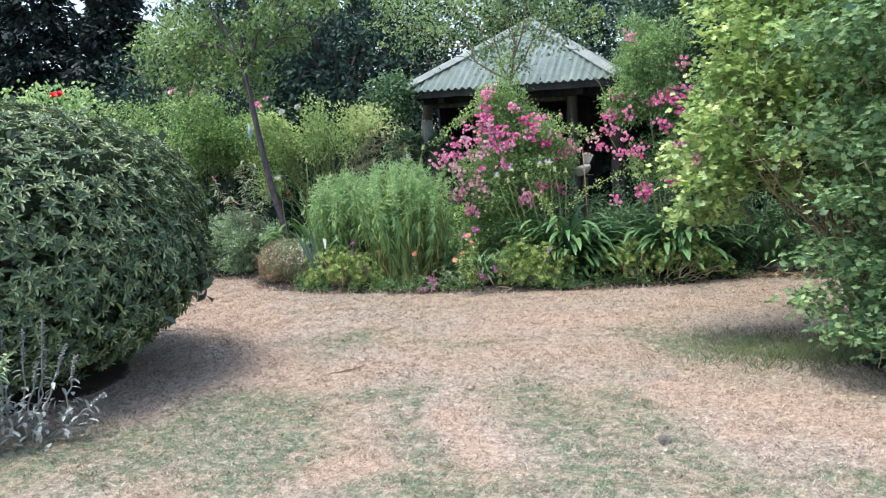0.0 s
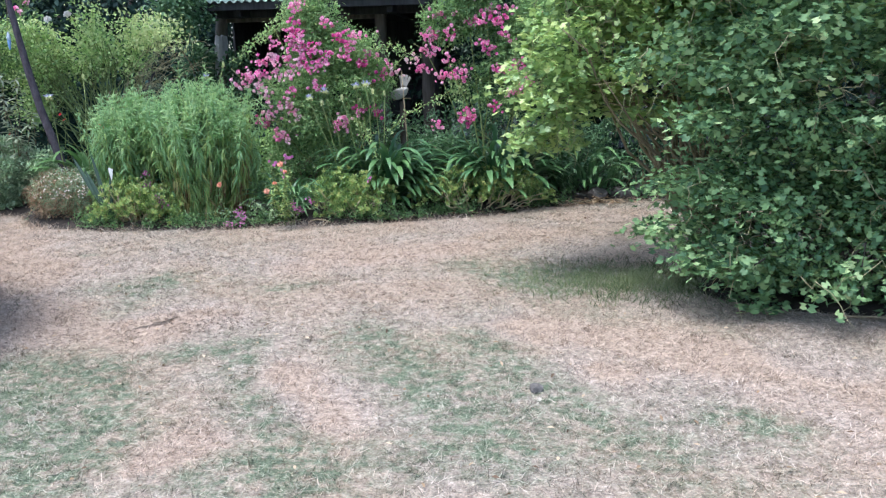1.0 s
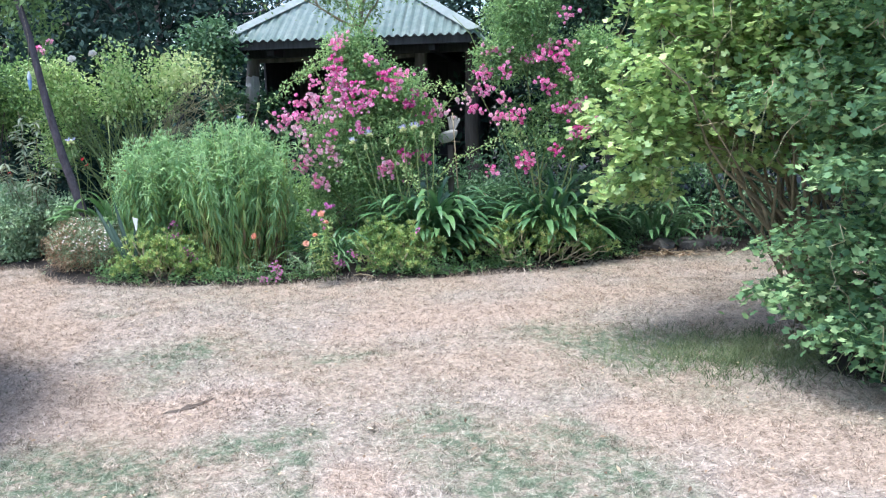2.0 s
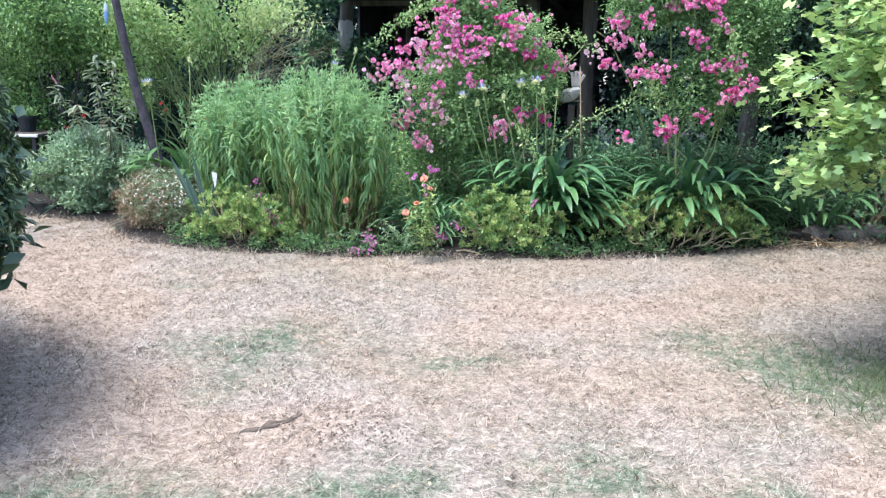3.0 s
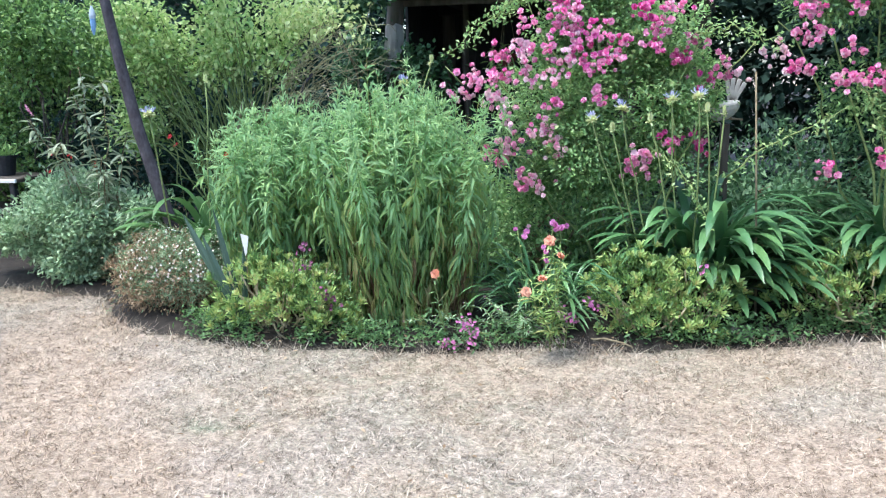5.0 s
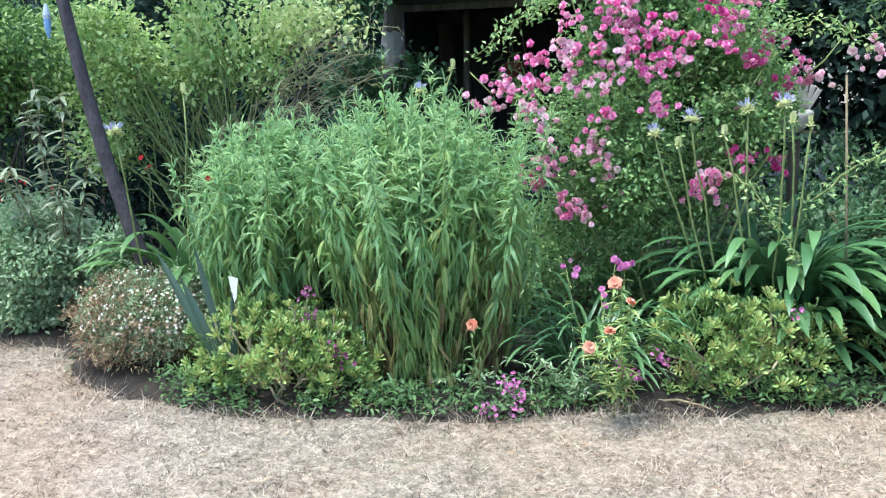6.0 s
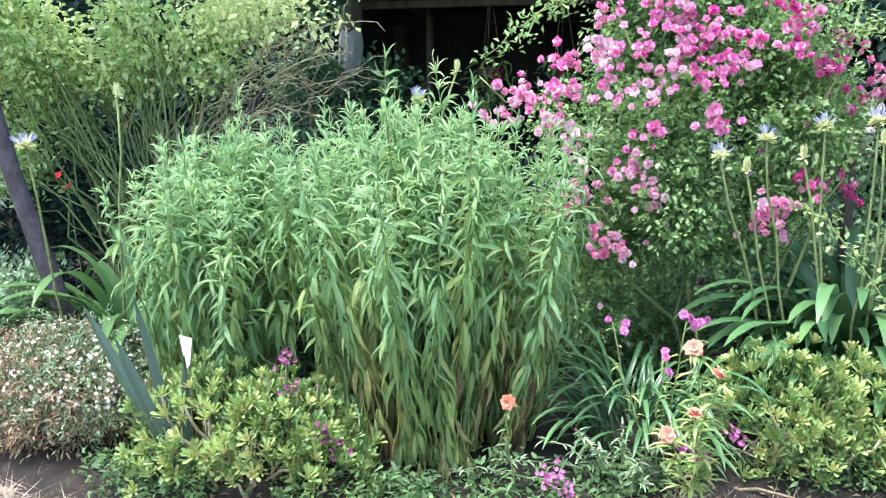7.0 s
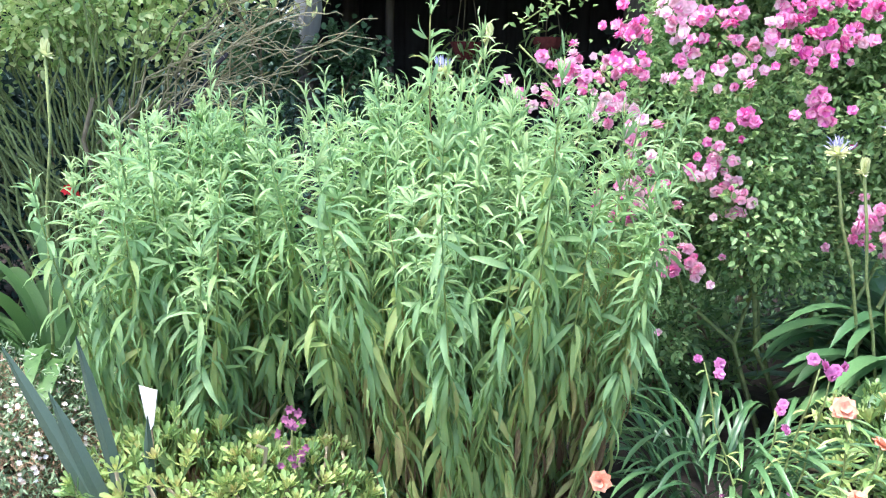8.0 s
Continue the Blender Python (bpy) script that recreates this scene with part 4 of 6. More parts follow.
# clusters of the tall rose: x, y, z
HANGING = [(1.74, 0.85, 1.74), (1.69, 0.85, 1.63), (1.63, 0.85, 1.53), (1.70, 0.75, 1.46), (1.79, 0.85, 1.62), (1.97, 0.75, 1.78), (2.33, 0.75, 1.66), (2.39, 0.75, 1.61),
           (2.52, 0.75, 1.77), (2.31, 0.75, 1.90), (2.45, 0.75, 1.91), (1.97, 0.75, 1.51), (1.89, 0.62, 1.39), (2.02, 0.62, 1.39), (2.12, 0.62, 1.39), (2.65, 0.75, 1.45),
           (2.72, 0.62, 1.30), (2.58, 0.62, 1.20), (2.62, 0.62, 1.25), (2.41, 0.62, 1.08), (2.15, 0.52, 1.02), (2.15, 0.52, 0.95), (1.83, 0.62, 0.90), (2.46, 0.75, 1.43),
           (1.99, 0.95, 2.60), (2.54, 0.95, 2.27), (2.54, 0.95, 2.00), (1.85, 0.95, 1.98), (1.79, 0.95, 1.80), (2.18, 0.95, 1.90), (2.38, 0.95, 2.00)]
ROSE_B = [(x, y, z, 1 if z < 1.3 else 2 if x < 2.2 else 1) for x, y, z in HANGING]
rose("climbing_rose", "climbing rose mound full of bright pink double blooms", (0.75, 1.05, 0.05),
     [((0.60, 1.12, 1.42), (0.60, 0.42, 0.50)), ((0.46, 1.15, 1.95), (0.30, 0.30, 0.36)), ((1.03, 1.12, 1.42), (0.30, 0.34, 0.36)), ((0.38, 0.98, 0.80), (0.42, 0.30, 0.40)), ((0.92, 1.05, 0.90), (0.26, 0.20, 0.26))],
     4200, ROSE_A, 31, [(-0.3, 0.9, 1.5), (0.2, 0.8, 1.9), (0.5, 1.1, 2.3), (1.2, 0.9, 1.7), (1.5, 1.0, 1.6), (0.0, 0.7, 1.0), (1.0, 0.8, 1.4)], 0.62,
     [((0.35, 1.0, 1.95), (-0.28, 0.95, 1.58)), ((0.40, 1.0, 2.1), (0.02, 0.95, 1.78)), ((0.30, 1.0, 1.9), (-0.12, 0.92, 1.66)), ((1.2, 0.9, 1.65), (1.62, 0.85, 1.58)), ((0.95, 0.8, 1.0), (1.25, 0.55, 0.62)),
      ((1.35, 0.75, 0.85), (2.1, 0.8, 1.25)), ((0.5, 1.1, 2.2), (0.62, 1.05, 2.55))])
rose("climbing_rose", "tall climbing rose with hanging clusters of pink blooms", (2.35, 1.25, 0.06),
     [((2.32, 1.20, 1.75), (0.60, 0.42, 0.70)), ((2.2, 1.35, 2.5), (0.50, 0.5, 0.55)), ((2.70, 1.15, 1.5), (0.40, 0.40, 0.6))],
     3900, ROSE_B, 32, [(1.6, 0.9, 1.7), (2.1, 0.7, 1.2), (2.7, 0.8, 1.4), (2.9, 0.9, 2.0), (2.0, 1.0, 2.9), (1.5, 0.9, 2.3), (2.4, 0.9, 2.3)], 0.47,
     [((2.0, 0.8, 1.4), (2.12, 0.64, 1.02)), ((2.6, 0.8, 1.7), (2.66, 0.66, 1.3))])


def agapanthus_flower(rng, base, tip, stage, group="agapanthus flowers"):
    """A bare stalk with a round head: lilac open florets over lime sheath, or a closed bud."""
    top = thing("agapanthus_flower", {"open": "pale lilac flower head opening from a lime sheath", "bud": "closed lime green flower bud on a stalk"}[stage], "flower", base, group)
    b, t = np.zeros(3), np.array(tip) - np.array(base)
    part("stalk", tubes("stalk", [bent(b, t, 0.0, 0.008, 7, rng)], [(0.006, 0.0045)], 6), M_CANE, top)
    k = 24 if stage == "open" else 9
    d = unit(rng.normal(size=(k, 3)) * np.array((1, 1, 0.5)) + np.array((0, 0, 1.9)))
    s = 0.052 * rng.uniform(0.7, 1.15, k) if stage == "open" else 0.04
    k2 = 46 if stage == "open" else 8
    e = unit(rng.normal(size=(k2, 3)) * np.array((1, 1, 0.6)) + np.array((0, 0, 0.55)))
    part("sheath", leaf_mesh("sheath", np.repeat(t[None], k2, 0), e, np.array((0, 0, 1.0)), 0.040 if stage == "open" else 0.03, 0.015, np.clip(rng.normal(0.7, 0.25, k2), 0, 1), OVAL), P_LIME, top)
    if stage == "open":
        part("floret_head", leaf_mesh("floret_head", np.repeat(t[None], k, 0) + d * 0.028, d, rng.normal(size=(k, 3)), s * 0.7, 0.006, np.clip(rng.normal(0.5, 0.2, k), 0, 1), LANCE), P_LILAC, top)
    else:
        part("bud", leaf_mesh("bud", np.repeat(t[None], k, 0), unit(d + np.array((0, 0, 2.2))), rng.normal(size=(k, 3)), 0.055, 0.02, 0.6, OVAL), P_LIME, top)
    return top


rng = np.random.default_rng(50)
for base, tip, stage in (((0.95, 0.75, 0.1), (0.61, 0.50, 1.18), "open"), ((1.0, 0.75, 0.1), (0.77, 0.49, 1.24), "open"), ((1.1, 0.8, 0.1), (1.04, 0.70, 1.28), "open"),
                         ((1.2, 0.75, 0.1), (1.17, 0.53, 1.30), "open"), ((1.25, 0.8, 0.1), (1.32, 0.7, 1.2), "bud"), ((0.95, 0.7, 0.1), (0.72, 0.55, 1.12), "bud"),
                         ((1.15, 0.7, 0.1), (0.92, 0.55, 1.17), "bud"), ((1.3, 0.8, 0.1), (1.22, 0.6, 1.22), "bud"), ((-2.0, 0.6, 0.08), (-1.885, 0.17, 1.25), "open"),
                         ((-1.0, 0.9, 0.05), (-0.55, 0.85, 1.40), "open"), ((-0.9, 0.95, 0.05), (-0.40, 0.95, 1.52), "bud"), ((-1.85, 0.7, 0.08), (-1.72, 0.55, 1.43), "bud")):
    agapanthus_flower(rng, base, tip, stage)


def rosette_mesh(rng):
    """One fleshy rosette opening along +z."""
    k = 17
    a, tilt = np.arange(k) * 2.4, np.linspace(0.12, 1.0, k)
    way = np.stack([np.cos(a) * np.sin(tilt), np.sin(a) * np.sin(tilt), np.cos(tilt)], -1)
    ln = np.linspace(0.028, 0.050, k) * rng.uniform(0.8, 1.2, k)
    up = np.stack([-0.3 * np.cos(a), -0.3 * np.sin(a), np.ones(k)], -1)
    me = leaf_mesh("rosette", np.zeros((k, 3)), way, up, ln, ln * 0.28, np.clip(np.linspace(0.86, 0.40, k) + rng.normal(0, 0.08, k), 0, 1), SPOON)
    me = welded(me)
    me.materials.append(L_SUCC)
    return me


ROSETTES = [rosette_mesh(np.random.default_rng(160 + k)) for k in range(6)]


def succulent(at, blobs, count, seed, label):
    """Low mound of fleshy rosettes on thick crooked stems."""
    rng = np.random.default_rng(seed)
    top = thing("succulent_shrub", label, "succulent", at, "low fleshy shrubs")
    f = np.array(at)
    P, D, _ = sprays(rng, count, [(np.array(c) - f, r) for c, r in blobs], 1, 0.025, 0.72, -0.42)
    P[:, 2] = np.maximum(P[:, 2], 0.04)
    for p, d in zip(P, D):
        axis = unit(d * 0.8 + np.array((0, -0.1, 0.9)) + rng.normal(0, 0.3, 3))
        k = rng.uniform(0.75, 1.2)
        part("rosette", ROSETTES[rng.integers(6)], None, top, at=Matrix.Translation(p) @ turn_to(axis, rng) @ Matrix.Diagonal((k, k, k, 1)))
    inner = [(np.array(c) - f, np.array(r) * 0.93) for c, r in blobs]
    part("inner_foliage", foliage("inner_foliage", rng, count * 1, inner, 9, 0.022, 0.036, 0.011, SPOON, 0.6, -0.1, -0.5, 0.4, 0.6, 0.15, 0.12), L_SUCC, top)
    for p in P[::7]:
        foot = (p[0] * 0.5 + rng.normal(0, 0.05), p[1] * 0.5, 0.0)
        part("stem", tubes("stem", [bent(foot, p, rng.uniform(-0.03, 0.05), 0.018, 7, rng)], [(0.007, 0.005)], 5), M_TAN, top)
    return top


succulent((-1.10, 0.16, 0.02), [((-1.20, 0.14, 0.22), (0.34, 0.24, 0.22)), ((-0.95, 0.10, 0.20), (0.26, 0.24, 0.22)), ((-0.78, 0.03, 0.10), (0.14, 0.13, 0.11)), ((-1.38, 0.05, 0.10), (0.16, 0.12, 0.10))], 290, 61, "bright green fleshy mound at the lawn's edge")
succulent((1.02, 0.45, 0.02), [((0.86, 0.40, 0.24), (0.26, 0.22, 0.22)), ((1.14, 0.46, 0.22), (0.28, 0.22, 0.20)), ((1.0, 0.28, 0.10), (0.30, 0.12, 0.12))], 270, 62, "yellow-green fleshy mound beneath the strap leaves")
succulent((2.20, 0.80, 0.02), [((1.80, 0.66, 0.18), (0.24, 0.20, 0.18)), ((2.12, 0.78, 0.23), (0.30, 0.24, 0.22)), ((2.52, 0.92, 0.22), (0.34, 0.24, 0.22)), ((2.8, 0.98, 0.12), (0.2, 0.14, 0.12))], 295, 63, "wide fleshy mound along the bed's edge")


def round_bush():
    """Big clipped dome of whorled glossy leaves."""
    rng = np.random.default_rng(71)
    at = (-1.92, -3.9, 0)
    top = thing("round_bush", "large clipped evergreen dome with whorled glossy leaves", "bush", at)
    P, D = shell(rng, 6800, (0, 0, 0.92), (1.57, 1.57, 1.05), 0.90, -0.74, 0.14)
    z = np.clip(D[:, 2] / 1.0, 0, 1)
    flare = (np.sqrt(np.maximum(0, 1 - z * z)) ** 2.7 + z ** 2.7) ** (-1 / 2.7)
    P = (P - (0, 0, 0.92)) * flare[:, None] + (0, 0, 0.92)
    P[:, 2] = np.maximum(P[:, 2], 0.12)
    k = 8
    n = len(P)
    axis = unit(D + np.array((0, 0, 0.35)) + rng.normal(0, 0.16, D.shape))
    e1 = unit(np.cross(axis, np.array((0.2, 0.9, 0.1))))
    e2 = np.cross(axis, e1)
    a = np.tile(np.arange(k) * 2.4, n) + np.repeat(rng.uniform(0, 6, n), k)
    tilt = np.tile(np.linspace(0.75, 1.55, k), n)
    A, E1, E2 = (np.repeat(q, k, 0) for q in (axis, e1, e2))
    rad = E1 * np.cos(a)[:, None] + E2 * np.sin(a)[:, None]
    way = A * np.cos(tilt)[:, None] + rad * np.sin(tilt)[:, None]
    ln = np.tile(np.linspace(0.042, 0.076, k), n) * rng.uniform(0.7, 1.15, n * k)
    tone = np.tile(np.linspace(0.66, 0.26, k), n) + np.repeat(rng.normal(0, 0.14, n), k)
    part("foliage", leaf_mesh("foliage", np.repeat(P, k, 0), way, A - rad * 0.2, ln, ln * 0.28, np.clip(tone, 0, 1), OVAL), L_BUSH, top)
    # lowest tone paints the shade seen between the outer whorls
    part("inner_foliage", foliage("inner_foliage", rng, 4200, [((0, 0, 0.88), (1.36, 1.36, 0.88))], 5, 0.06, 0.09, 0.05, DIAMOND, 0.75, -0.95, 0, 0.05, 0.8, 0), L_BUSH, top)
    for q in np.linspace(0, 6.0, 18):
        line = bent((rng.normal(0, 0.12), rng.normal(0, 0.12), 0), (1.34 * math.cos(q), 1.34 * math.sin(q), rng.uniform(0.3, 1.4)), 0.1, 0.04, 7, rng)
        part("branch", tubes("branch", [line], [(0.03, 0.008)], 6), M_BARK, top)
    return top


round_bush()


def leafy_shrub(name, label, at, blobs, n, per, length, width, mat, seed, form=DIAMOND, stems=10, bark=M_TWIG, droop=0.25, tone=0.45, inner=0.45, scatter=0.07, low=-0.9, loose=0.8, reach=0.85, thick=0.016, blooms=(), lump=(0, 0.5), bare=0, level=1.0):
    rng = np.random.default_rng(seed)
    top = thing(name, label, "shrub", at)
    f = np.array(at, float)
    if lump[0] == "tiers":
        blobs = tiers(seed, blobs, *lump[1:])
    elif lump[0]:
        blobs = lumps(seed, blobs, *lump)
    loc = [(np.array(c) - f, np.array(r)) for c, r in blobs]
    part("foliage", foliage("foliage", rng, n, loc, per, scatter, length, width, form, inner, low, droop, tone, loose, level=level), mat, top)
    for k in range(stems):
        c, r = loc[k % len(loc)]
        d = unit(rng.normal(size=3) + np.array((0, -0.3, 0.6)))
        line = bent((rng.normal(0, 0.1), rng.normal(0, 0.1), 0), c + d * r * reach, 0.12, 0.05, 8, rng)
        part("branch", tubes("branch", [line], [(thick, 0.004)], 6), bark, top)
    if bare:
        Q, E, _ = sprays(rng, bare, loc, 1, 0.02, 0.95, -0.6)
        for q, d in zip(Q, E):
            end = q + d * rng.uniform(0.03, 0.10) + np.array((rng.normal(0, 0.12), rng.normal(0, 0.06), rng.uniform(-0.4, -0.1)))
            part("twig", tubes("twig", [bent(q - d * 0.12, end, 0.05, 0.02, 8, rng)], [(0.0032, 0.0014)], 4), M_DRYTWIG, top, "bare pale twig")
    for x, y, z, petal in blooms:
        b = part("bloom", bloom_mesh(rng, "bloom", petal, ((7, 1.5, 0.6), (6, 1.0, 0.6), (4, 0.4, 0.5)), 0.085), None, top)
        b.matrix_basis = Matrix.Translation(np.array((x, y, z)) - f) @ turn_to((0, -0.7, 0.6), rng)
    return top


leafy_shrub("lobed_shrub", "spreading shrub with layered green lobed leaves to the ground", (4.75, -2.45, 0.03),
            [((4.65, -2.50, 0.62), (1.10, 0.80, 0.58)), ((4.50, -2.65, 1.40), (1.05, 0.75, 0.62)), ((4.65, -2.60, 2.25), (1.20, 0.85, 0.75)), ((4.15, -2.55, 0.50), (0.60, 0.50, 0.40)), ((5.3, -2.6, 0.9), (0.8, 0.6, 0.8))],
            4000, 11, 0.042, 0.048, L_SPRAY, 81, LOBES, 34, M_BARK, 0.38, 0.52, 0.3, 0.05, loose=0.8, lump=("tiers", 0.28, 0.26), bare=40, level=0.4)
leafy_shrub("yellow_green_shrub", "tall arching shrub with sunlit yellow-green lobed leaves", (4.1, -1.45, 0.03),
            [((3.52, -1.66, 1.60), (0.72, 0.56, 0.44)), ((3.78, -1.50, 2.20), (0.92, 0.70, 0.58)), ((4.16, -1.24, 2.80), (1.12, 0.80, 0.64)), ((3.02, -1.75, 1.36), (0.26, 0.28, 0.20)), ((2.88, -1.88, 1.10), (0.11, 0.12, 0.18)), ((4.35, -1.6, 1.8), (0.75, 0.6, 0.6))],
            3100, 11, 0.048, 0.053, L_YELLOW, 82, LOBES, 40, M_TWIG, 0.22, 0.5, 0.3, 0.045, loose=0.6, lump=("tiers", 0.24, 0.26), bare=34, level=0.4)
leafy_shrub("grey_bush", "low spreading grey-green bush", (-3.2, 1.15, 0.03),
            [((-3.35, 1.08, 0.34), (0.68, 0.38, 0.36)), ((-2.78, 1.02, 0.50), (0.42, 0.33, 0.24)), ((-3.1, 1.25, 0.55), (0.5, 0.4, 0.3)), ((-3.05, 0.92, 0.22), (0.34, 0.2, 0.2))],
            2500, 12, 0.042, 0.020, L_GREY, 83, DIAMOND, 14, M_TWIG, 0.0, 0.5, 0.45, 0.035, loose=0.6, lump=(11, 0.38, 0.8))
leafy_shrub("broad_shrub", "dense rounded shrub, sunlit on top, dark within", (-4.6, 2.7, 0.03),
            [((-4.5, 2.65, 1.75), (1.0, 0.75, 0.68)), ((-5.7, 2.9, 1.35), (1.0, 0.9, 1.1)), ((-3.8, 2.65, 1.7), (0.55, 0.5, 0.5)), ((-4.7, 2.3, 2.0), (0.7, 0.6, 0.5)), ((-4.9, 2.4, 0.7), (0.5, 0.4, 0.5))],
            2900, 12, 0.046, 0.026, L_SHRUB, 84, OVAL, 30, M_BARK, 0.15, 0.34, 0.5, 0.08, loose=0.6, lump=(18, 0.29, 0.95, 0.8),
            blooms=((-4.3, 2.0, 2.50, P_PINK), (-4.61, 2.0, 2.53, P_PINK), (-5.04, 2.5, 2.55, P_PINK)))
leafy_shrub("twiggy_shrub", "loose shrub with thin bare canes and pale green leaves", (-2.3, 2.3, 0.03),
            [((-2.75, 2.2, 1.80), (0.62, 0.46, 0.42)), ((-2.05, 2.2, 1.82), (0.52, 0.42, 0.34)), ((-3.0, 2.2, 1.35), (0.4, 0.4, 0.5))],
            800, 11, 0.046, 0.027, L_SHRUB, 85, OVAL, 90, M_CANE, 0.15, 0.72, 0.3, 0.075, reach=1.05, thick=0.009, loose=0.6, lump=(17, 0.27, 0.95),
            blooms=((-3.1, 2.0, 2.31, P_PINK), (-3.19, 2.0, 2.20, P_PINK), (-3.43, 2.3, 2.27, P_PINK), (-2.8, 1.9, 2.11, P_WHITE), (-2.5, 1.8, 2.15, P_WHITE)))
twigs = thing("bare_branch_shrub", "bare tan branches reaching out beside the pavilion", "shrub", (-2.1, 2.0, 0.03))
rng = np.random.default_rng(301)
part("trunk", tubes("trunk", [bent((q, 0, 0), (q * 1.6, -0.02, 1.25), 0.02, 0.02, 7, rng) for q in (-0.05, 0.0, 0.06)], [(0.016, 0.010)] * 3, 6), M_TWIG, twigs)
for a, b in (((0.0, 0, 0.7), (0.62, -0.3, 1.45)), ((0.05, 0, 0.9), (0.45, -0.2, 1.25))):
    part("bough", tubes("bough", [bent(a, b, 0.06, 0.02, 8, rng)], [(0.022, 0.009)], 7), M_DARKBARK, twigs, "stout dark bough")
for k in range(20):
    z0 = rng.uniform(0.55, 1.22)
    a = np.array((rng.choice((-0.05, 0.0, 0.06)) * (1 + 0.5 * z0), -0.01, z0))
    b = np.array((rng.uniform(0.55, 1.05), rng.normal(-0.28, 0.12), rng.uniform(1.32, 1.80)))
    main = bent(a, b, rng.uniform(0.0, 0.16), 0.03, 9, rng)
    subs = [main] + [bent(main[q], main[q] + np.array((rng.uniform(0.05, 0.3), rng.normal(0, 0.08), rng.uniform(-0.10, 0.20))), 0.02, 0.016, 5, rng) for q in rng.integers(3, 9, 6)]
    part("branch", tubes("branch", subs, [(0.0055, 0.003)] + [(0.003, 0.0015)] * 6, 5), M_DRYTWIG, twigs)
part("foliage", foliage("foliage", rng, 90, [((0.75, -0.2, 1.84), (0.38, 0.25, 0.15)), ((0.5, -0.1, 1.95), (0.35, 0.25, 0.15))], 7, 0.06, 0.05, 0.028, DIAMOND, 0.2, -0.9, 0.2, 0.85), L_YELLOW, twigs)

leafy_shrub("rose_shrub", "pale leafy rose with a deep red bloom behind the bush", (-4.1, -0.9, 0.03),
            [((-4.0, -0.9, 1.6), (0.8, 0.6, 0.62)), ((-4.1, -0.9, 0.9), (0.7, 0.5, 0.8)), ((-3.95, -1.0, 2.12), (0.62, 0.45, 0.24))], 620, 12, 0.055, 0.038, L_ROSE, 88, DIAMOND, 14, M_CANE, 0.15, 0.65, 0.4, 0.08,
            blooms=((-3.61, -1.2, 2.26, P_RED), (-3.68, -1.2, 2.25, P_RED), (-3.4, -1.1, 2.1, P_LILAC)))
leafy_shrub("wall_climber", "leafy climber round the pavilion's post", (-1.55, 3.85, 0.03),
            [((-1.82, 3.85, 1.4), (0.22, 0.2, 0.5)), ((-1.18, 3.85, 1.35), (0.2, 0.18, 0.4)), ((-1.78, 3.3, 2.25), (0.35, 0.3, 0.35))], 520, 9, 0.055, 0.042, L_LOBED, 87, OVAL, 8, M_TWIG, tone=0.35)
# low leafy growth that fills the bed behind; the L_DARK ones are added to paint shaded hollows
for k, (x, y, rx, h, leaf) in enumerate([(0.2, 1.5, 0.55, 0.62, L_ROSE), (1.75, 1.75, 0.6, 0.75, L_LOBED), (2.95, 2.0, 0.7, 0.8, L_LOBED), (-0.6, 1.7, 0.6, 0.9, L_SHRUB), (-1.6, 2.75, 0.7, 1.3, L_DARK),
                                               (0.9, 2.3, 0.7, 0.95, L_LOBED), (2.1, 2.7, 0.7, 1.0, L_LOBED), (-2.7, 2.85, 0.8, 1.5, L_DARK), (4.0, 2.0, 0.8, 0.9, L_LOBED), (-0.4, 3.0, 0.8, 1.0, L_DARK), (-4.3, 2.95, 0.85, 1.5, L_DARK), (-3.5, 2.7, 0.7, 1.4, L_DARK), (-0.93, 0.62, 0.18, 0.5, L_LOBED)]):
    leafy_shrub("low_shrub", "low leafy growth in the bed, in part dark backing for shaded hollows", (x, y, 0.04), [((x, y, h * 0.5), (rx, rx * 0.7, h * 0.52))], 330, 11, 0.055, 0.026, leaf, 140 + k, DIAMOND, 7, M_TWIG, 0.15, 0.42, 0.4, 0.06)


def edge_growth():
    """Small creeping leaves along the front of the bed, thicker here and there."""
    rng = np.random.default_rng(260)
    n = 560
    x = rng.uniform(-1.7, 3.2, n)
    x = x[rng.random(n) < 0.55 + 0.45 * np.sin(x * 5.3 + 1.0) * np.sin(x * 2.1)]
    m, k = len(x), 26
    h = rng.uniform(0.03, 0.16, m) * (0.7 + 0.6 * rng.random(m))
    foot = np.stack([x, edge(x) + np.abs(rng.normal(0.10, 0.14, m)), np.full(m, 0.02)], -1)
    P = np.repeat(foot, k, 0) + rng.normal(0, 0.035, (m * k, 3)) * np.array((1, 1, 0)) + np.array((0, 0, 1.0)) * (np.repeat(h, k) * rng.random(m * k))[:, None]
    way = rng.normal(size=P.shape) * np.array((1, 1, 0.5)) + np.array((0, -0.2, 0.5))
    size = rng.uniform(0.018, 0.045, len(P))
    me = leaf_mesh("edge_growth", P, way, np.array((0, 0, 1.0)) + rng.normal(0, 0.4, P.shape), size, size * 0.38, np.clip(np.repeat(rng.normal(0.18, 0.16, m), k), 0, 1), LANCE)
    return tagged(part("edge_growth", me, L_ROSE), "creeping small-leaved growth along the bed's edge", "ground cover", kind="stuff")


edge_growth()


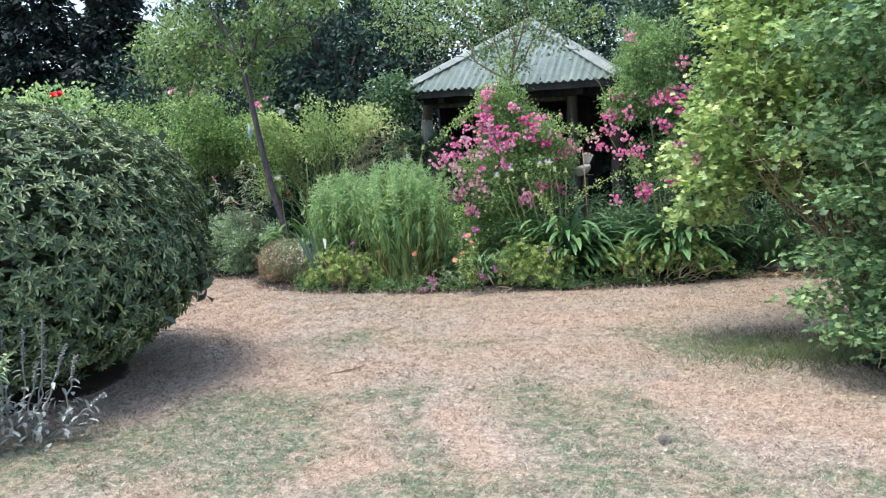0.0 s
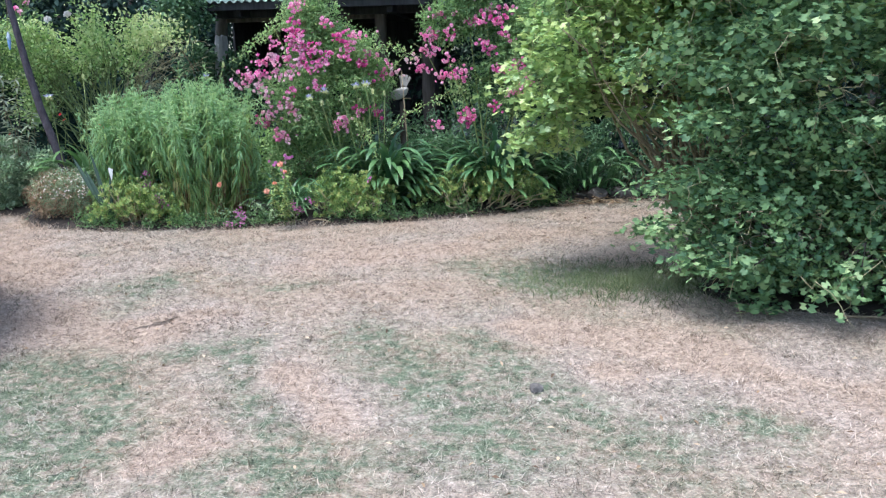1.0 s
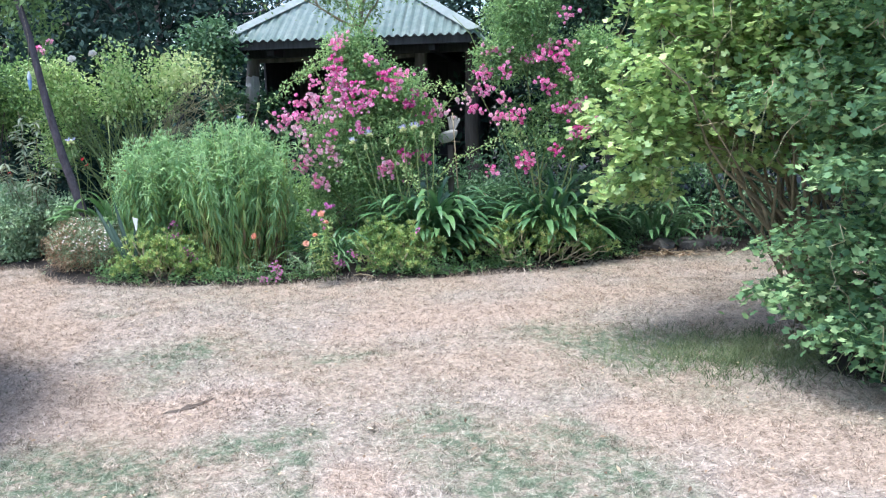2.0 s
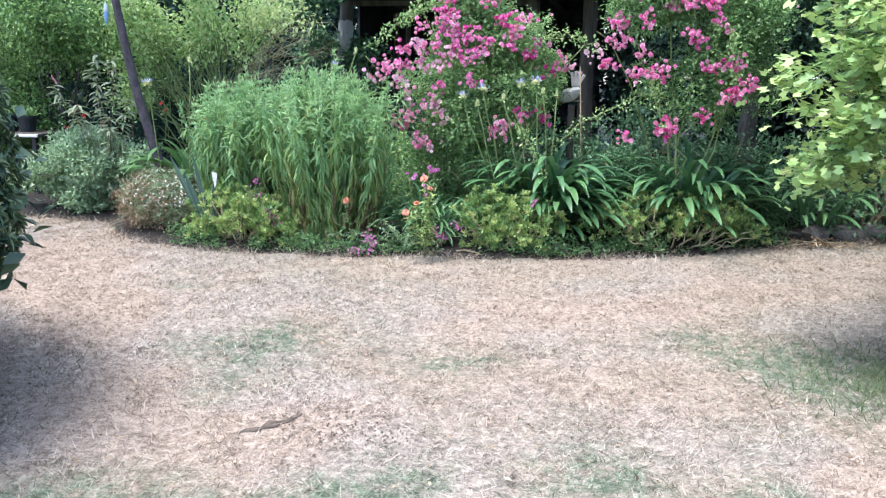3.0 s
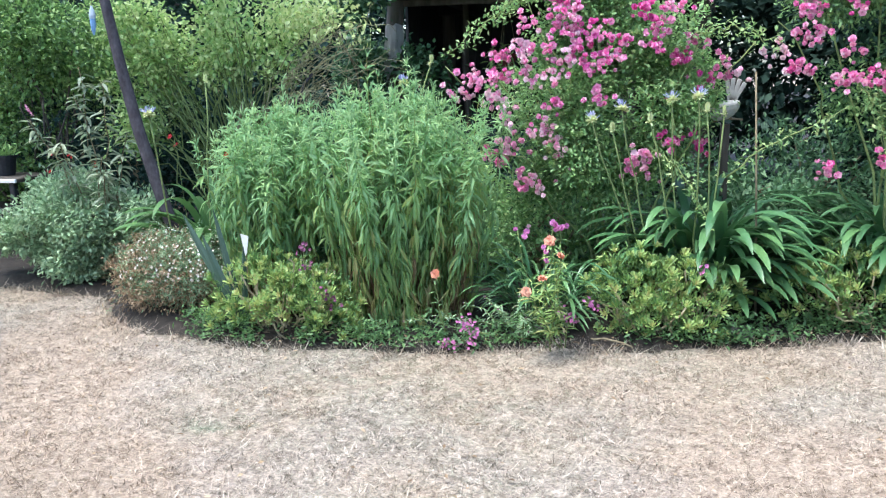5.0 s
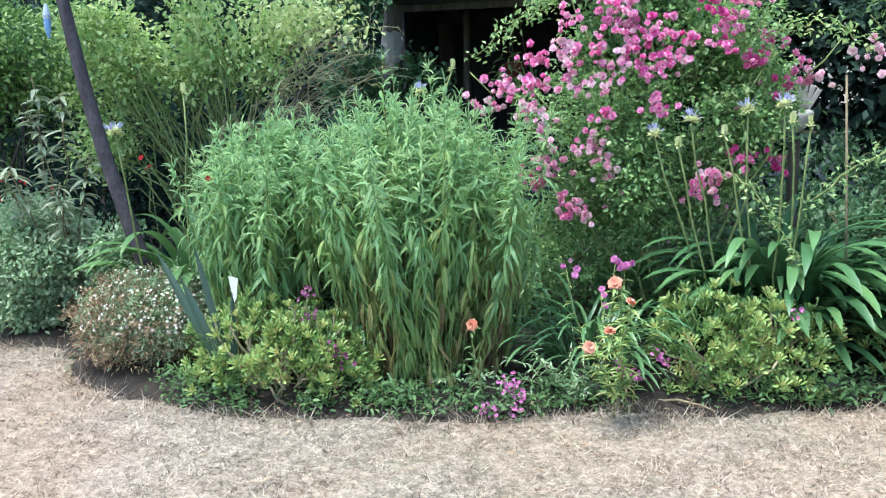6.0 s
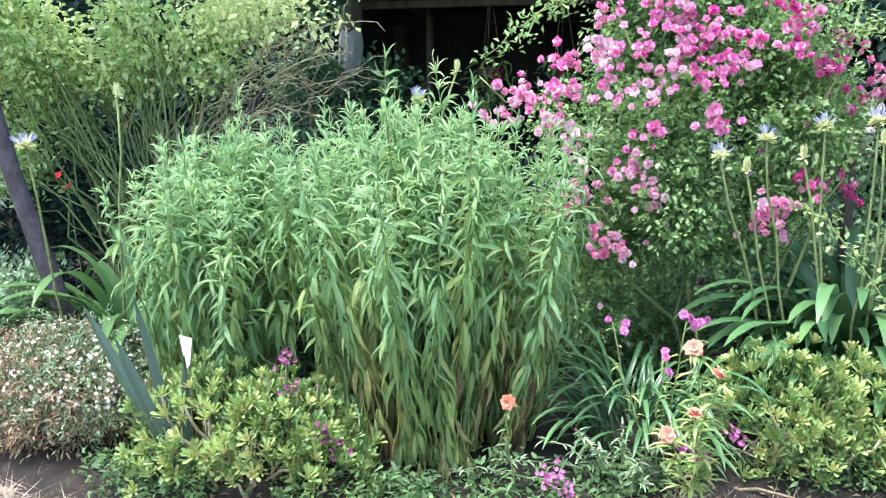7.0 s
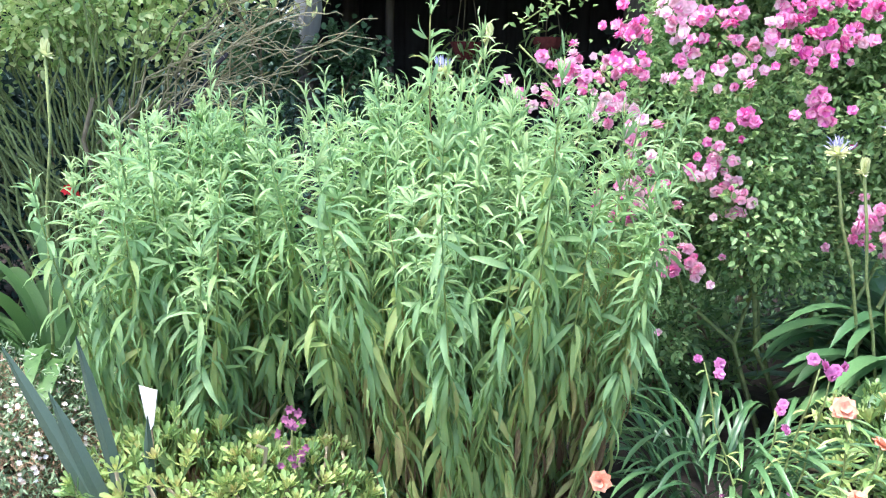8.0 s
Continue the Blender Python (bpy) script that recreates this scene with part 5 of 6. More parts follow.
def daisy_bush():
    """Small dry mound with many tiny white daisies, each a ring of petals."""
    rng = np.random.default_rng(86)
    at = (-1.90, 0.42, 0.02)
    top = thing("daisy_bush", "small dry mound dotted with tiny white daisies", "plant", at)
    blob = [(np.array((0, 0, 0.27)), np.array((0.38, 0.30, 0.23)))]
    part("foliage", foliage("foliage", rng, 1100, blob, 9, 0.025, 0.026, 0.006, DIAMOND, 0.3, -0.8, 0, 0.4, 0.9), L_GREY, top)
    part("dry_foliage", foliage("dry_foliage", rng, 800, [(np.array((-0.08, -0.01, 0.23)), np.array((0.34, 0.29, 0.23)))], 8, 0.03, 0.03, 0.007, DIAMOND, 0.75, -0.8, 0.3, 0.42, 0.9), L_DRY, top)
    P, D = shell(rng, 560, (-0.02, 0, 0.25), (0.40, 0.31, 0.27), 0.90, 0.0)
    k = 7
    a = np.tile(np.arange(k) * 6.283 / k, len(P))
    e1 = unit(np.cross(D, np.array((0.1, 0.2, 0.95))))
    e2 = np.cross(D, e1)
    way = np.repeat(e1, k, 0) * np.cos(a)[:, None] + np.repeat(e2, k, 0) * np.sin(a)[:, None] + np.repeat(D, k, 0) * 0.25
    flower = leaf_mesh("daisies", np.repeat(P, k, 0), way, np.repeat(D, k, 0), np.repeat(rng.uniform(0.0055, 0.0105, len(P)), k), 0.0058, np.clip(np.repeat(rng.normal(0.34, 0.35, len(P)), k), 0, 1))
    tagged(part("daisy", flower, P_WHITE, top, "tiny white daisies, some faded brown"), kind="stuff")
    for q in np.linspace(0.2, 6.2, 46):
        part("twig", tubes("twig", [bent((0, 0, 0), (0.33 * math.cos(q), 0.25 * math.sin(q), rng.uniform(0.03, 0.35)), 0.04, 0.014, 6, rng)], [(0.004, 0.0015)], 4), M_STRAWSTEM, top)
    return top


daisy_bush()


def sword_plant():
    """Iris: a flat fan of blue-green sword leaves."""
    rng = np.random.default_rng(170)
    top = thing("iris_plant", "fan of blue-green sword-shaped iris leaves", "plant", (-1.29, 0.02, 0.02))
    for tx, tz, w in ((-0.36, 0.68, 0.020), (-0.17, 0.71, 0.017), (-0.25, 0.56, 0.020), (0.0, 0.50, 0.015), (-0.10, 0.44, 0.016)):
        n = 8
        t = np.linspace(0, 1, n)
        c = np.stack([tx * t, 0.03 * t, tz * t], -1)
        side = unit(np.array((tz, 0.25, -tx)))
        wv = w * np.sqrt(np.clip((1 - t) * 3, 0, 1)) + 0.0008
        v = [p for k in range(n) for p in (c[k] - side * wv[k], c[k] + np.array((0, -0.006, 0)), c[k] + side * wv[k])]
        me = bpy.data.meshes.new("sword_leaf")
        me.from_pydata([tuple(p) for p in v], [], [(k * 3 + q, k * 3 + q + 1, k * 3 + q + 4, k * 3 + q + 3) for k in range(n - 1) for q in range(2)])
        me.attributes.new("tone", "FLOAT", "POINT").data.foreach_set("value", np.full(len(v), 0.15, np.float32))
        part("sword_leaf", me, L_IRIS, top)
    bm = bmesh.new()
    outline = ((0, 0.0), (0.012, 0.02), (0.026, 0.115), (-0.022, 0.128), (-0.010, 0.05))
    front, back = ([bm.verts.new((x, y, z)) for x, z in outline] for y in (-0.0015, 0.0015))
    bm.faces.new(front)
    bm.faces.new(back[::-1])
    for k in range(5):
        bm.faces.new((front[k], back[k], back[(k + 1) % 5], front[(k + 1) % 5]))
    bmesh.ops.recalc_face_normals(bm, faces=bm.faces[:])
    label = thing("plant_label", "cut white plant label among the leaves", "label", (-1.305, 0.10, 0.455))
    part("tag", bm, M_WHITE, label)
    part("stake", tubes("stake", [[(0.004, 0.006, -0.44), (0.004, 0.006, -0.2), (0.004, 0.006, 0.03)]], [(0.003, 0.003)], 5), M_TWIG, label)


sword_plant()


def trumpet_mesh(rng, mat, size):
    """An open six-petalled trumpet flower along +z."""
    a = np.arange(6) * 1.047 + rng.normal(0, 0.1, 6)
    way = np.stack([np.cos(a) * 0.9, np.sin(a) * 0.9, rng.uniform(0.5, 1.0, 6)], -1)
    me = leaf_mesh("trumpet", np.zeros((6, 3)), way, np.array((0, 0, 1.0)), size * rng.uniform(0.8, 1.1, 6), size * 0.72, np.clip(rng.normal(0.5, 0.15, 6), 0, 1), LANCE)
    me = welded(me)
    me.materials.append(mat)
    return me


def stalk_flowers(name, label, at, heads, petal, leaf, seed, bloom=0.05, leaves=16, head=1, leaf_len=0.06, double=False):
    """A tuft of stalks with whorled narrow leaves and blooms at the given heads."""
    rng = np.random.default_rng(seed)
    top = thing(name, label, "flower", at)
    f = np.array(at)
    for h in heads:
        h = np.array(h) - f
        line = bent((rng.normal(0, 0.03), rng.normal(0, 0.03), 0), h, 0.02, 0.008, 7, rng)
        stem = part("stem", tubes("stem", [line], [(0.0035, 0.0022)], 5), M_CANE, top)
        t = rng.uniform(0.15, 0.97, leaves)
        P = np.stack([np.interp(t, np.linspace(0, 1, 7), line[:, c]) for c in range(3)], -1)
        way = rng.normal(size=(leaves, 3)) * np.array((1, 1, 0.35)) + np.array((0, 0, 0.15))
        part("foliage", leaf_mesh("foliage", P, way, np.array((0, 0, 1.0)), leaf_len * rng.uniform(0.6, 1.2, leaves), leaf_len * 0.2, np.clip(rng.normal(0.6, 0.12, leaves), 0, 1), LANCE), leaf, stem)
        for _ in range(head):
            p = h + rng.normal(0, 0.022 if head > 1 else 0.0, 3)
            size = bloom * rng.uniform(0.8, 1.2)
            flower = bloom_mesh(rng, "bloom", petal, ((7, 1.65, 0.9), (6, 1.15, 0.85), (5, 0.6, 0.7)), size) if double else trumpet_mesh(rng, petal, size)
            part("bloom", flower, None, stem, at=Matrix.Translation(p) @ turn_to(np.array((0, -0.8, 0.5)) + rng.normal(0, 0.4, 3), rng))
    return top


stalk_flowers("apricot_lily", "leafy stalks with full apricot orange flowers", (0.46, 0.02, 0.02), [(0.50, -0.12, 0.55), (0.44, -0.05, 0.61), (0.42, -0.20, 0.45), (0.34, -0.20, 0.38)], P_ORANGE, L_SUCC, 181, 0.032, 44, 1, 0.075, double=True)
stalk_flowers("apricot_lily", "single apricot bloom at the tall clump's foot", (-0.12, 0.0, 0.02), [(-0.148, -0.09, 0.43)], P_ORANGE, L_CLUMP, 182, 0.034, 12, double=True)
stalk_flowers("phlox", "low magenta flower heads at the lawn's edge", (0.0, 0.06, 0.02), [(0.0, 0.0, 0.13), (0.04, -0.02, 0.11), (-0.02, 0.0, 0.16), (-0.10, -0.06, 0.05), (-0.06, -0.07, 0.04), (0.03, -0.05, 0.06)], P_MAGENTA, L_GREY, 183, 0.011, 14, 13, 0.03)
stalk_flowers("phlox", "magenta flower heads on short leafy stalks", (0.50, 0.27, 0.02), [(0.50, 0.20, 0.16), (0.54, 0.22, 0.12), (0.47, 0.22, 0.18)], P_MAGENTA, L_GREY, 184, 0.011, 14, 14, 0.035)
stalk_flowers("pink_flower", "pale pink blossoms on thin leafy stalks", (0.40, 0.25, 0.02), [(0.48, 0.12, 0.64), (0.38, 0.20, 0.50), (0.22, 0.35, 0.59), (0.44, 0.10, 0.66)], P_MAGENTA, L_SUCC, 185, 0.020, 14, 3, 0.06, double=True)
stalk_flowers("dull_flower", "faded purple flower heads among the fleshy leaves", (-0.88, 0.15, 0.02), [(-0.91, 0.0, 0.52), (-0.80, -0.04, 0.28), (-0.74, -0.06, 0.25), (-0.92, 0.02, 0.42)], P_PURPLE, L_SUCC, 186, 0.014, 6, 8, 0.04)
stalk_flowers("pink_flower", "small magenta bloom above the fleshy mound", (1.25, 0.45, 0.02), [(1.20, 0.30, 0.41), (0.62, 0.20, 0.25), (0.66, 0.22, 0.20)], P_MAGENTA, L_GREY, 187, 0.014, 8, 5, 0.03)
stalk_flowers("salvia", "thin spikes with small red flowers", (-3.2, 1.3, 0.03), [(-3.33, 1.2, 0.98), (-3.18, 1.2, 0.92), (-3.05, 1.25, 0.86), (-3.4, 1.2, 0.8)], P_RED, L_GREY, 188, 0.014, 30, 3, 0.035)
stalk_flowers("red_flower", "red bloom on a thin stem beside the leaning trunk", (-2.5, 1.6, 0.03), [(-2.57, 1.58, 1.04), (-2.2, 1.6, 0.9)], P_RED, L_ROSE, 189, 0.03, 12, 2, 0.05)
stalk_flowers("ground_plant", "low dark grey-leaved plants at the bed's edge", (0.25, 0.2, 0.02), [(0.15, 0.1, 0.2), (0.3, 0.1, 0.16), (0.08, 0.1, 0.27), (0.25, 0.2, 0.25), (0.38, 0.15, 0.2), (0.1, 0.2, 0.2), (-0.2, 0.1, 0.15), (0.7, 0.25, 0.15), (0.32, 0.05, 0.10), (-0.35, 0.0, 0.14), (-0.05, 0.15, 0.22)], P_PURPLE, L_GREY, 190, 0.008, 40, 1, 0.045)


def butterfly_bush():
    """Arching shoots with paired narrow pale leaves and a faded flower spike."""
    rng = np.random.default_rng(191)
    top = thing("butterfly_bush", "arching shoots of narrow pale green leaves", "shrub", (-2.8, 1.05, 0.03))
    for tip in ((-3.23, 0.95, 1.21), (-2.84, 1.0, 1.55), (-2.67, 1.0, 1.45), (-2.69, 0.95, 0.95), (-3.0, 0.95, 1.05), (-2.55, 1.05, 1.1), (-2.9, 1.0, 1.35)):
        e = np.array(tip) - np.array((-2.8, 1.15, 0.03))
        line = bent((rng.normal(0, 0.04), rng.normal(0, 0.03), 0), e, 0.08, 0.012, 10, rng)
        shoot = part("shoot", tubes("shoot", [line], [(0.006, 0.003)], 5), M_TWIG, top)
        n = 46
        t = rng.uniform(0.35, 1.0, n)
        P = np.stack([np.interp(t, np.linspace(0, 1, 10), line[:, c]) for c in range(3)], -1)
        way = rng.normal(size=(n, 3)) * np.array((1, 0.8, 0.2)) + np.array((0, 0, -0.1))
        part("foliage", leaf_mesh("foliage", P, way, np.array((0, 0, 1.0)) + rng.normal(0, 0.2, (n, 3)), rng.uniform(0.08, 0.13, n), 0.026, np.clip(rng.normal(0.65, 0.2, n), 0, 1), LANCE), L_PALE, shoot)
    n = 60
    P = np.stack([-0.43 - 0.05 * np.linspace(0, 1, n), np.full(n, -0.16), 1.20 + 0.07 * np.linspace(0, 1, n)], -1)
    part("flower_spike", leaf_mesh("flower_spike", P, rng.normal(size=(n, 3)), np.array((0, 0, 1.0)), 0.014, 0.01, 0.8), P_PINK, top, "faded pink flower spike")


butterfly_bush()


def lambs_ear():
    """Silver woolly plant: rosette of soft leaves and upright flower spikes."""
    rng = np.random.default_rng(192)
    at = (-0.62, -4.82, 0.02)
    top = thing("lambs_ear", "silvery woolly plant with upright flower spikes", "plant", at)
    f = np.array(at)
    for tip in ((-0.46, -4.75, 0.67), (-0.58, -4.78, 0.62), (-0.25, -4.75, 0.48), (-0.75, -4.75, 0.63), (-0.34, -4.72, 0.54), (-0.10, -4.72, 0.27), (-0.43, -4.85, 0.46), (-0.66, -4.9, 0.52), (-0.50, -4.7, 0.5)):
        e = np.array(tip) - f
        line = bent((rng.normal(0, 0.06) + e[0] * 0.4, rng.normal(0, 0.05), 0), e, 0.0, 0.008, 9, rng)
        stalk = part("stalk", tubes("stalk", [line], [(0.006, 0.004)], 6), L_SILVER, top)
        n = 90
        t = rng.uniform(0.70, 1.0, n)
        P = np.stack([np.interp(t, np.linspace(0, 1, 9), line[:, c]) for c in range(3)], -1)
        part("flower_spike", leaf_mesh("flower_spike", P, rng.normal(size=(n, 3)) + np.array((0, 0, 0.5)), np.array((0, 0, 1.0)), 0.018, 0.012, np.clip(rng.normal(0.3, 0.2, n), 0, 1), OVAL), L_SILVER, stalk, "woolly grey-lilac flower spike")
        n = 8
        t = rng.uniform(0.2, 0.75, n)
        P = np.stack([np.interp(t, np.linspace(0, 1, 9), line[:, c]) for c in range(3)], -1)
        part("stalk_leaf", leaf_mesh("stalk_leaf", P, rng.normal(size=(n, 3)) * np.array((1, 1, 0.2)) + np.array((0, 0, -0.2)), np.array((0, 0, 1.0)), 0.06, 0.022, 0.6, LANCE), L_SILVER, stalk)
    n = 150
    P = np.stack([rng.normal(0, 0.2, n), rng.normal(0, 0.12, n), rng.uniform(0.02, 0.2, n)], -1)
    part("foliage", leaf_mesh("foliage", P, rng.normal(size=(n, 3)) + np.array((0, 0, 0.4)), np.array((0, 0, 1.0)), 0.06, 0.026, np.clip(rng.normal(0.4, 0.2, n), 0, 1), OVAL), L_SILVER, top)


lambs_ear()
stalk_flowers("spurge", "blue-green feathery shoots beneath the round bush", (-0.62, -5.08, 0.03), [(-0.58, -5.0, 0.60), (-0.48, -5.0, 0.54), (-0.66, -5.0, 0.66), (-0.72, -5.05, 0.5)], P_LIME, L_GREY, 193, 0.01, 90, 1, 0.08)


# ---- garden objects ----
def whirligig():
    """Garden ornament: a white paddle-shaped bowl with a fan of striped blades on a grey post."""
    rng = np.random.default_rng(200)
    top = thing("whirligig", "weathered white garden ornament with a striped fan", "ornament", (1.38, 1.38, 0.05))
    part("pole", tubes("pole", [bent((0.01, 0.03, 0), (0.01, 0.03, 1.06), 0, 0.004, 6, rng)], [(0.034, 0.03)], 10), M_OLDWOOD, top, "short grey post")
    bm = bmesh.new()
    bmesh.ops.create_uvsphere(bm, u_segments=16, v_segments=10, radius=0.10)
    for v in bm.verts:
        v.co.y *= 0.55
        v.co.z = v.co.z * 0.85 if v.co.z < 0 else v.co.z * 0.35
        v.co.z += 0.25 * v.co.x
    part("bowl", bm, M_CHALK, top, "white painted bowl", at=pose(-0.01, -0.03, 1.17))
    for k in range(7):
        m = pose(0.03, -0.03, 1.17) @ Matrix.Rotation(-0.15 + 0.11 * k, 4, "Y")
        part("blade", box(pose(0, 0.006 * (k % 2), 0.095), (0.042 if k % 2 else 0.026, 0.008, 0.17 - 0.008 * abs(k - 3)), 0.003), M_OLDWOOD if k % 2 else M_CHALK, top, at=m)
    part("perch", tubes("perch", [[(-0.08, -0.03, 1.08), (0.02, -0.03, 1.10), (0.11, 0, 1.09)]], [(0.009, 0.006)], 6), M_TWIG, top)


whirligig()


def bench_and_pots():
    rng = np.random.default_rng(201)
    bench = thing("potting_bench", "low potting bench with a pale worn edge", "bench", (-4.75, 1.95, 0.02))
    part("top", box(pose(0, 0, 0.655), (1.3, 0.5, 0.035), 0.006), M_OLDWOOD, bench)
    part("edge", box(pose(0, -0.262, 0.655), (1.32, 0.022, 0.03), 0.004), M_WHITE, bench, "white painted front edge")
    for x in (-0.58, 0.58):
        for y in (-0.2, 0.2):
            part("leg", box(pose(x, y, 0.31), (0.05, 0.05, 0.655), 0.005), M_BLACK, bench)
    part("tray", box(pose(-0.15, -0.16, 0.45), (0.35, 0.22, 0.05), 0.01), M_WHITE, bench, "pale plastic tray under the top")
    part("lower_shelf", box(pose(0, 0, 0.40), (1.2, 0.44, 0.03), 0.005), M_OLDWOOD, bench)
    for k, (x, r, h) in enumerate(((-4.40, 0.10, 0.17), (-4.62, 0.11, 0.18), (-4.88, 0.09, 0.15))):
        pot = thing("plant_pot", "black plastic plant pot on the bench", "pot", (x, 1.95, 0.695), "pots on the bench")
        bm = bmesh.new()
        ring = [[bm.verts.new((q * math.cos(t * 0.3927), q * math.sin(t * 0.3927), z)) for t in range(16)] for q, z in
                ((r * 0.75, 0), (r, h), (r * 1.08, h), (r * 1.08, h - 0.02), (r * 0.92, h - 0.02), (r * 0.9, h - 0.03))]
        for a, b in zip(ring, ring[1:]):
            for t in range(16):
                bm.faces.new((a[t], a[(t + 1) % 16], b[(t + 1) % 16], b[t]))
        bm.faces.new(ring[0][::-1])
        bm.faces.new(ring[-1])
        part("pot", bm, M_BLACK, pot)
        n = 40
        P = np.stack([rng.normal(0, r * 0.4, n), rng.normal(0, r * 0.4, n), np.full(n, h - 0.03) + rng.uniform(0, 0.08, n)], -1)
        part("seedling", leaf_mesh("seedling", P, rng.normal(size=(n, 3)) + np.array((0, 0, 1.2)), rng.normal(size=(n, 3)), 0.09, 0.02, 0.6, LANCE), L_SHRUB, pot)
    wall = thing("brick_edging", "short run of red brick edging", "bricks", (-5.1, 1.35, 0.0))
    for row in range(2):
        for k in range(5):
            part("brick", box(pose(-0.45 + k * 0.235 + (0.11 if row % 2 else 0), 0, 0.045 + row * 0.078), (0.22, 0.105, 0.068), 0.006), M_BRICK, wall)


bench_and_pots()


def hanging_basket(at, seed):
    """Dull red pot of trailing leaves on three cords."""
    rng = np.random.default_rng(seed)
    top = thing("hanging_basket", "dull red hanging pot of trailing leaves in the pavilion", "hanging basket", at)
    bm = bmesh.new()
    rings = [[bm.verts.new((r * math.cos(t * 0.5236), r * math.sin(t * 0.5236), z)) for t in range(12)] for r, z in ((0.05, -0.12), (0.09, -0.06), (0.11, 0.0), (0.1, 0.0), (0.09, -0.03))]
    for a, b in zip(rings, rings[1:]):
        for t in range(12):
            bm.faces.new((a[t], a[(t + 1) % 12], b[(t + 1) % 12], b[t]))
    bm.faces.new(rings[0][::-1])
    bm.faces.new(rings[-1])
    part("pot", bm, M_DARKRED, top)
    n = 150
    P = np.stack([rng.normal(0, 0.09, n), rng.normal(0, 0.09, n), rng.uniform(-0.28, 0.06, n)], -1)
    part("foliage", leaf_mesh("foliage", P, rng.normal(size=(n, 3)) + np.array((0, 0, -0.7)), np.array((0, 0, 1.0)) + rng.normal(0, 0.3, (n, 3)), rng.uniform(0.07, 0.15, n), 0.022, 0.5, LANCE), L_SHRUB, top)
    for a in (0.3, 2.4, 4.5):
        part("cord", tubes("cord", [[(0.1 * math.cos(a), 0.1 * math.sin(a), 0), (0.05 * math.cos(a), 0.05 * math.sin(a), 0.3), (0, 0, 0.62)]], [(0.003, 0.003)], 4), M_TWIG, top)


hanging_basket((-0.42, 4.12, 1.66), 310)
hanging_basket((0.15, 4.12, 1.70), 311)


def hanging_ornament():
    """Blue and pale glazed bottle on a cord from the leaning tree."""
    top = thing("hanging_ornament", "small blue and pale glazed ornament on a cord", "ornament", (-2.53, 0.66, 1.74))
    part("cord", tubes("cord", [[(0, 0, 0.18), (0, 0.05, 0.5), (-0.1, 0.13, 0.83)]], [(0.002, 0.002)], 4), M_TWIG, top)
    for z0, pts, mat, nm in ((0, ((0.005, 0.0), (0.013, 0.03), (0.018, 0.07), (0.017, 0.10)), M_BLUE, "body"), (0, ((0.018, 0.10), (0.021, 0.12), (0.015, 0.15), (0.006, 0.18)), M_GREYBLUE, "neck")):
        bm = bmesh.new()
        rings = [[bm.verts.new((r * math.cos(t * 0.6283), r * math.sin(t * 0.6283), z)) for t in range(10)] for r, z in pts]
        for a, b in zip(rings, rings[1:]):
            for t in range(10):
                bm.faces.new((a[t], a[(t + 1) % 10], b[(t + 1) % 10], b[t]))
        bm.faces.new(rings[0][::-1])
        bm.faces.new(rings[-1])
        part(nm, bm, mat, top)


hanging_ornament()

stake = thing("garden_stake", "thin weathered stake standing in the bed", "stake", (1.55, 0.80, 0.05))
part("rod", tubes("rod", [[(0, 0, 0), (-0.03, 0, 0.7), (-0.065, 0, 1.38)]], [(0.007, 0.005)], 6), M_TWIG, stake)


def stone(at, size, seed, label, group):
    rng = np.random.default_rng(seed)
    bm = bmesh.new()
    bmesh.ops.create_icosphere(bm, subdivisions=2, radius=1.0)
    off = Vector(rng.normal(size=3) * 5)
    for v in bm.verts:
        k = 1 + 0.35 * noise.noise(v.co * 1.2 + off) + 0.12 * noise.noise(v.co * 3 + off)
        v.co = Vector((v.co.x * size[0] * k, v.co.y * size[1] * k, v.co.z * size[2] * k))
    return tagged(part("stone", bm, M_STONE, at=pose(*at, 0, 0, rng.uniform(0, 180))), label, "stone", group)


for k, (x, y, r) in enumerate([(1.42, 0.42, 0.10), (1.56, 0.47, 0.06), (0.36, 0.26, 0.09), (3.50, 1.60, 0.16), (3.78, 1.68, 0.19), (4.05, 1.80, 0.17), (3.3, 1.5, 0.10), (0.22, 0.20, 0.06), (5.1, -2.95, 0.1)]):
    stone((x, y, 0.03), (r, r * 0.75, r * 0.6), 210 + k, "dark rough stone at the bed's edge", "edging stones")

# wood chips, fallen sticks and leaves
rng = np.random.default_rng(230)
n = 260
P = np.stack([rng.normal(3.35, 0.22, n), rng.normal(1.28, 0.10, n), rng.uniform(0.02, 0.05, n)], -1)
tagged(part("wood_chips", leaf_mesh("wood_chips", P, rng.normal(size=(n, 3)) * np.array((1, 1, 0.15)), np.array((0, 0, 1.0)) + rng.normal(0, 0.3, (n, 3)), rng.uniform(0.03, 0.09, n), 0.016, np.clip(rng.normal(0.65, 0.2, n), 0, 1)), L_DRY), "pale dry bark chips on the soil", "bark chips", kind="stuff")
n = 900
P = np.stack([rng.uniform(-2.5, 4.6, n), rng.uniform(-6.5, 0.6, n), rng.uniform(0.012, 0.03, n)], -1)
P = P[P[:, 1] < edge(P[:, 0])]
tagged(part("fallen_leaves", leaf_mesh("fallen_leaves", P, rng.normal(size=P.shape) * np.array((1, 1, 0.2)), np.array((0, 0, 1.0)) + rng.normal(0, 0.3, P.shape), rng.uniform(0.015, 0.04, len(P)), 0.014, np.clip(rng.normal(0.35, 0.3, len(P)), 0, 1)), L_DRY), "scattered dry fallen leaves on the lawn", "leaves", kind="stuff")
n = 700
x = rng.uniform(-1.5, 3.2, n)
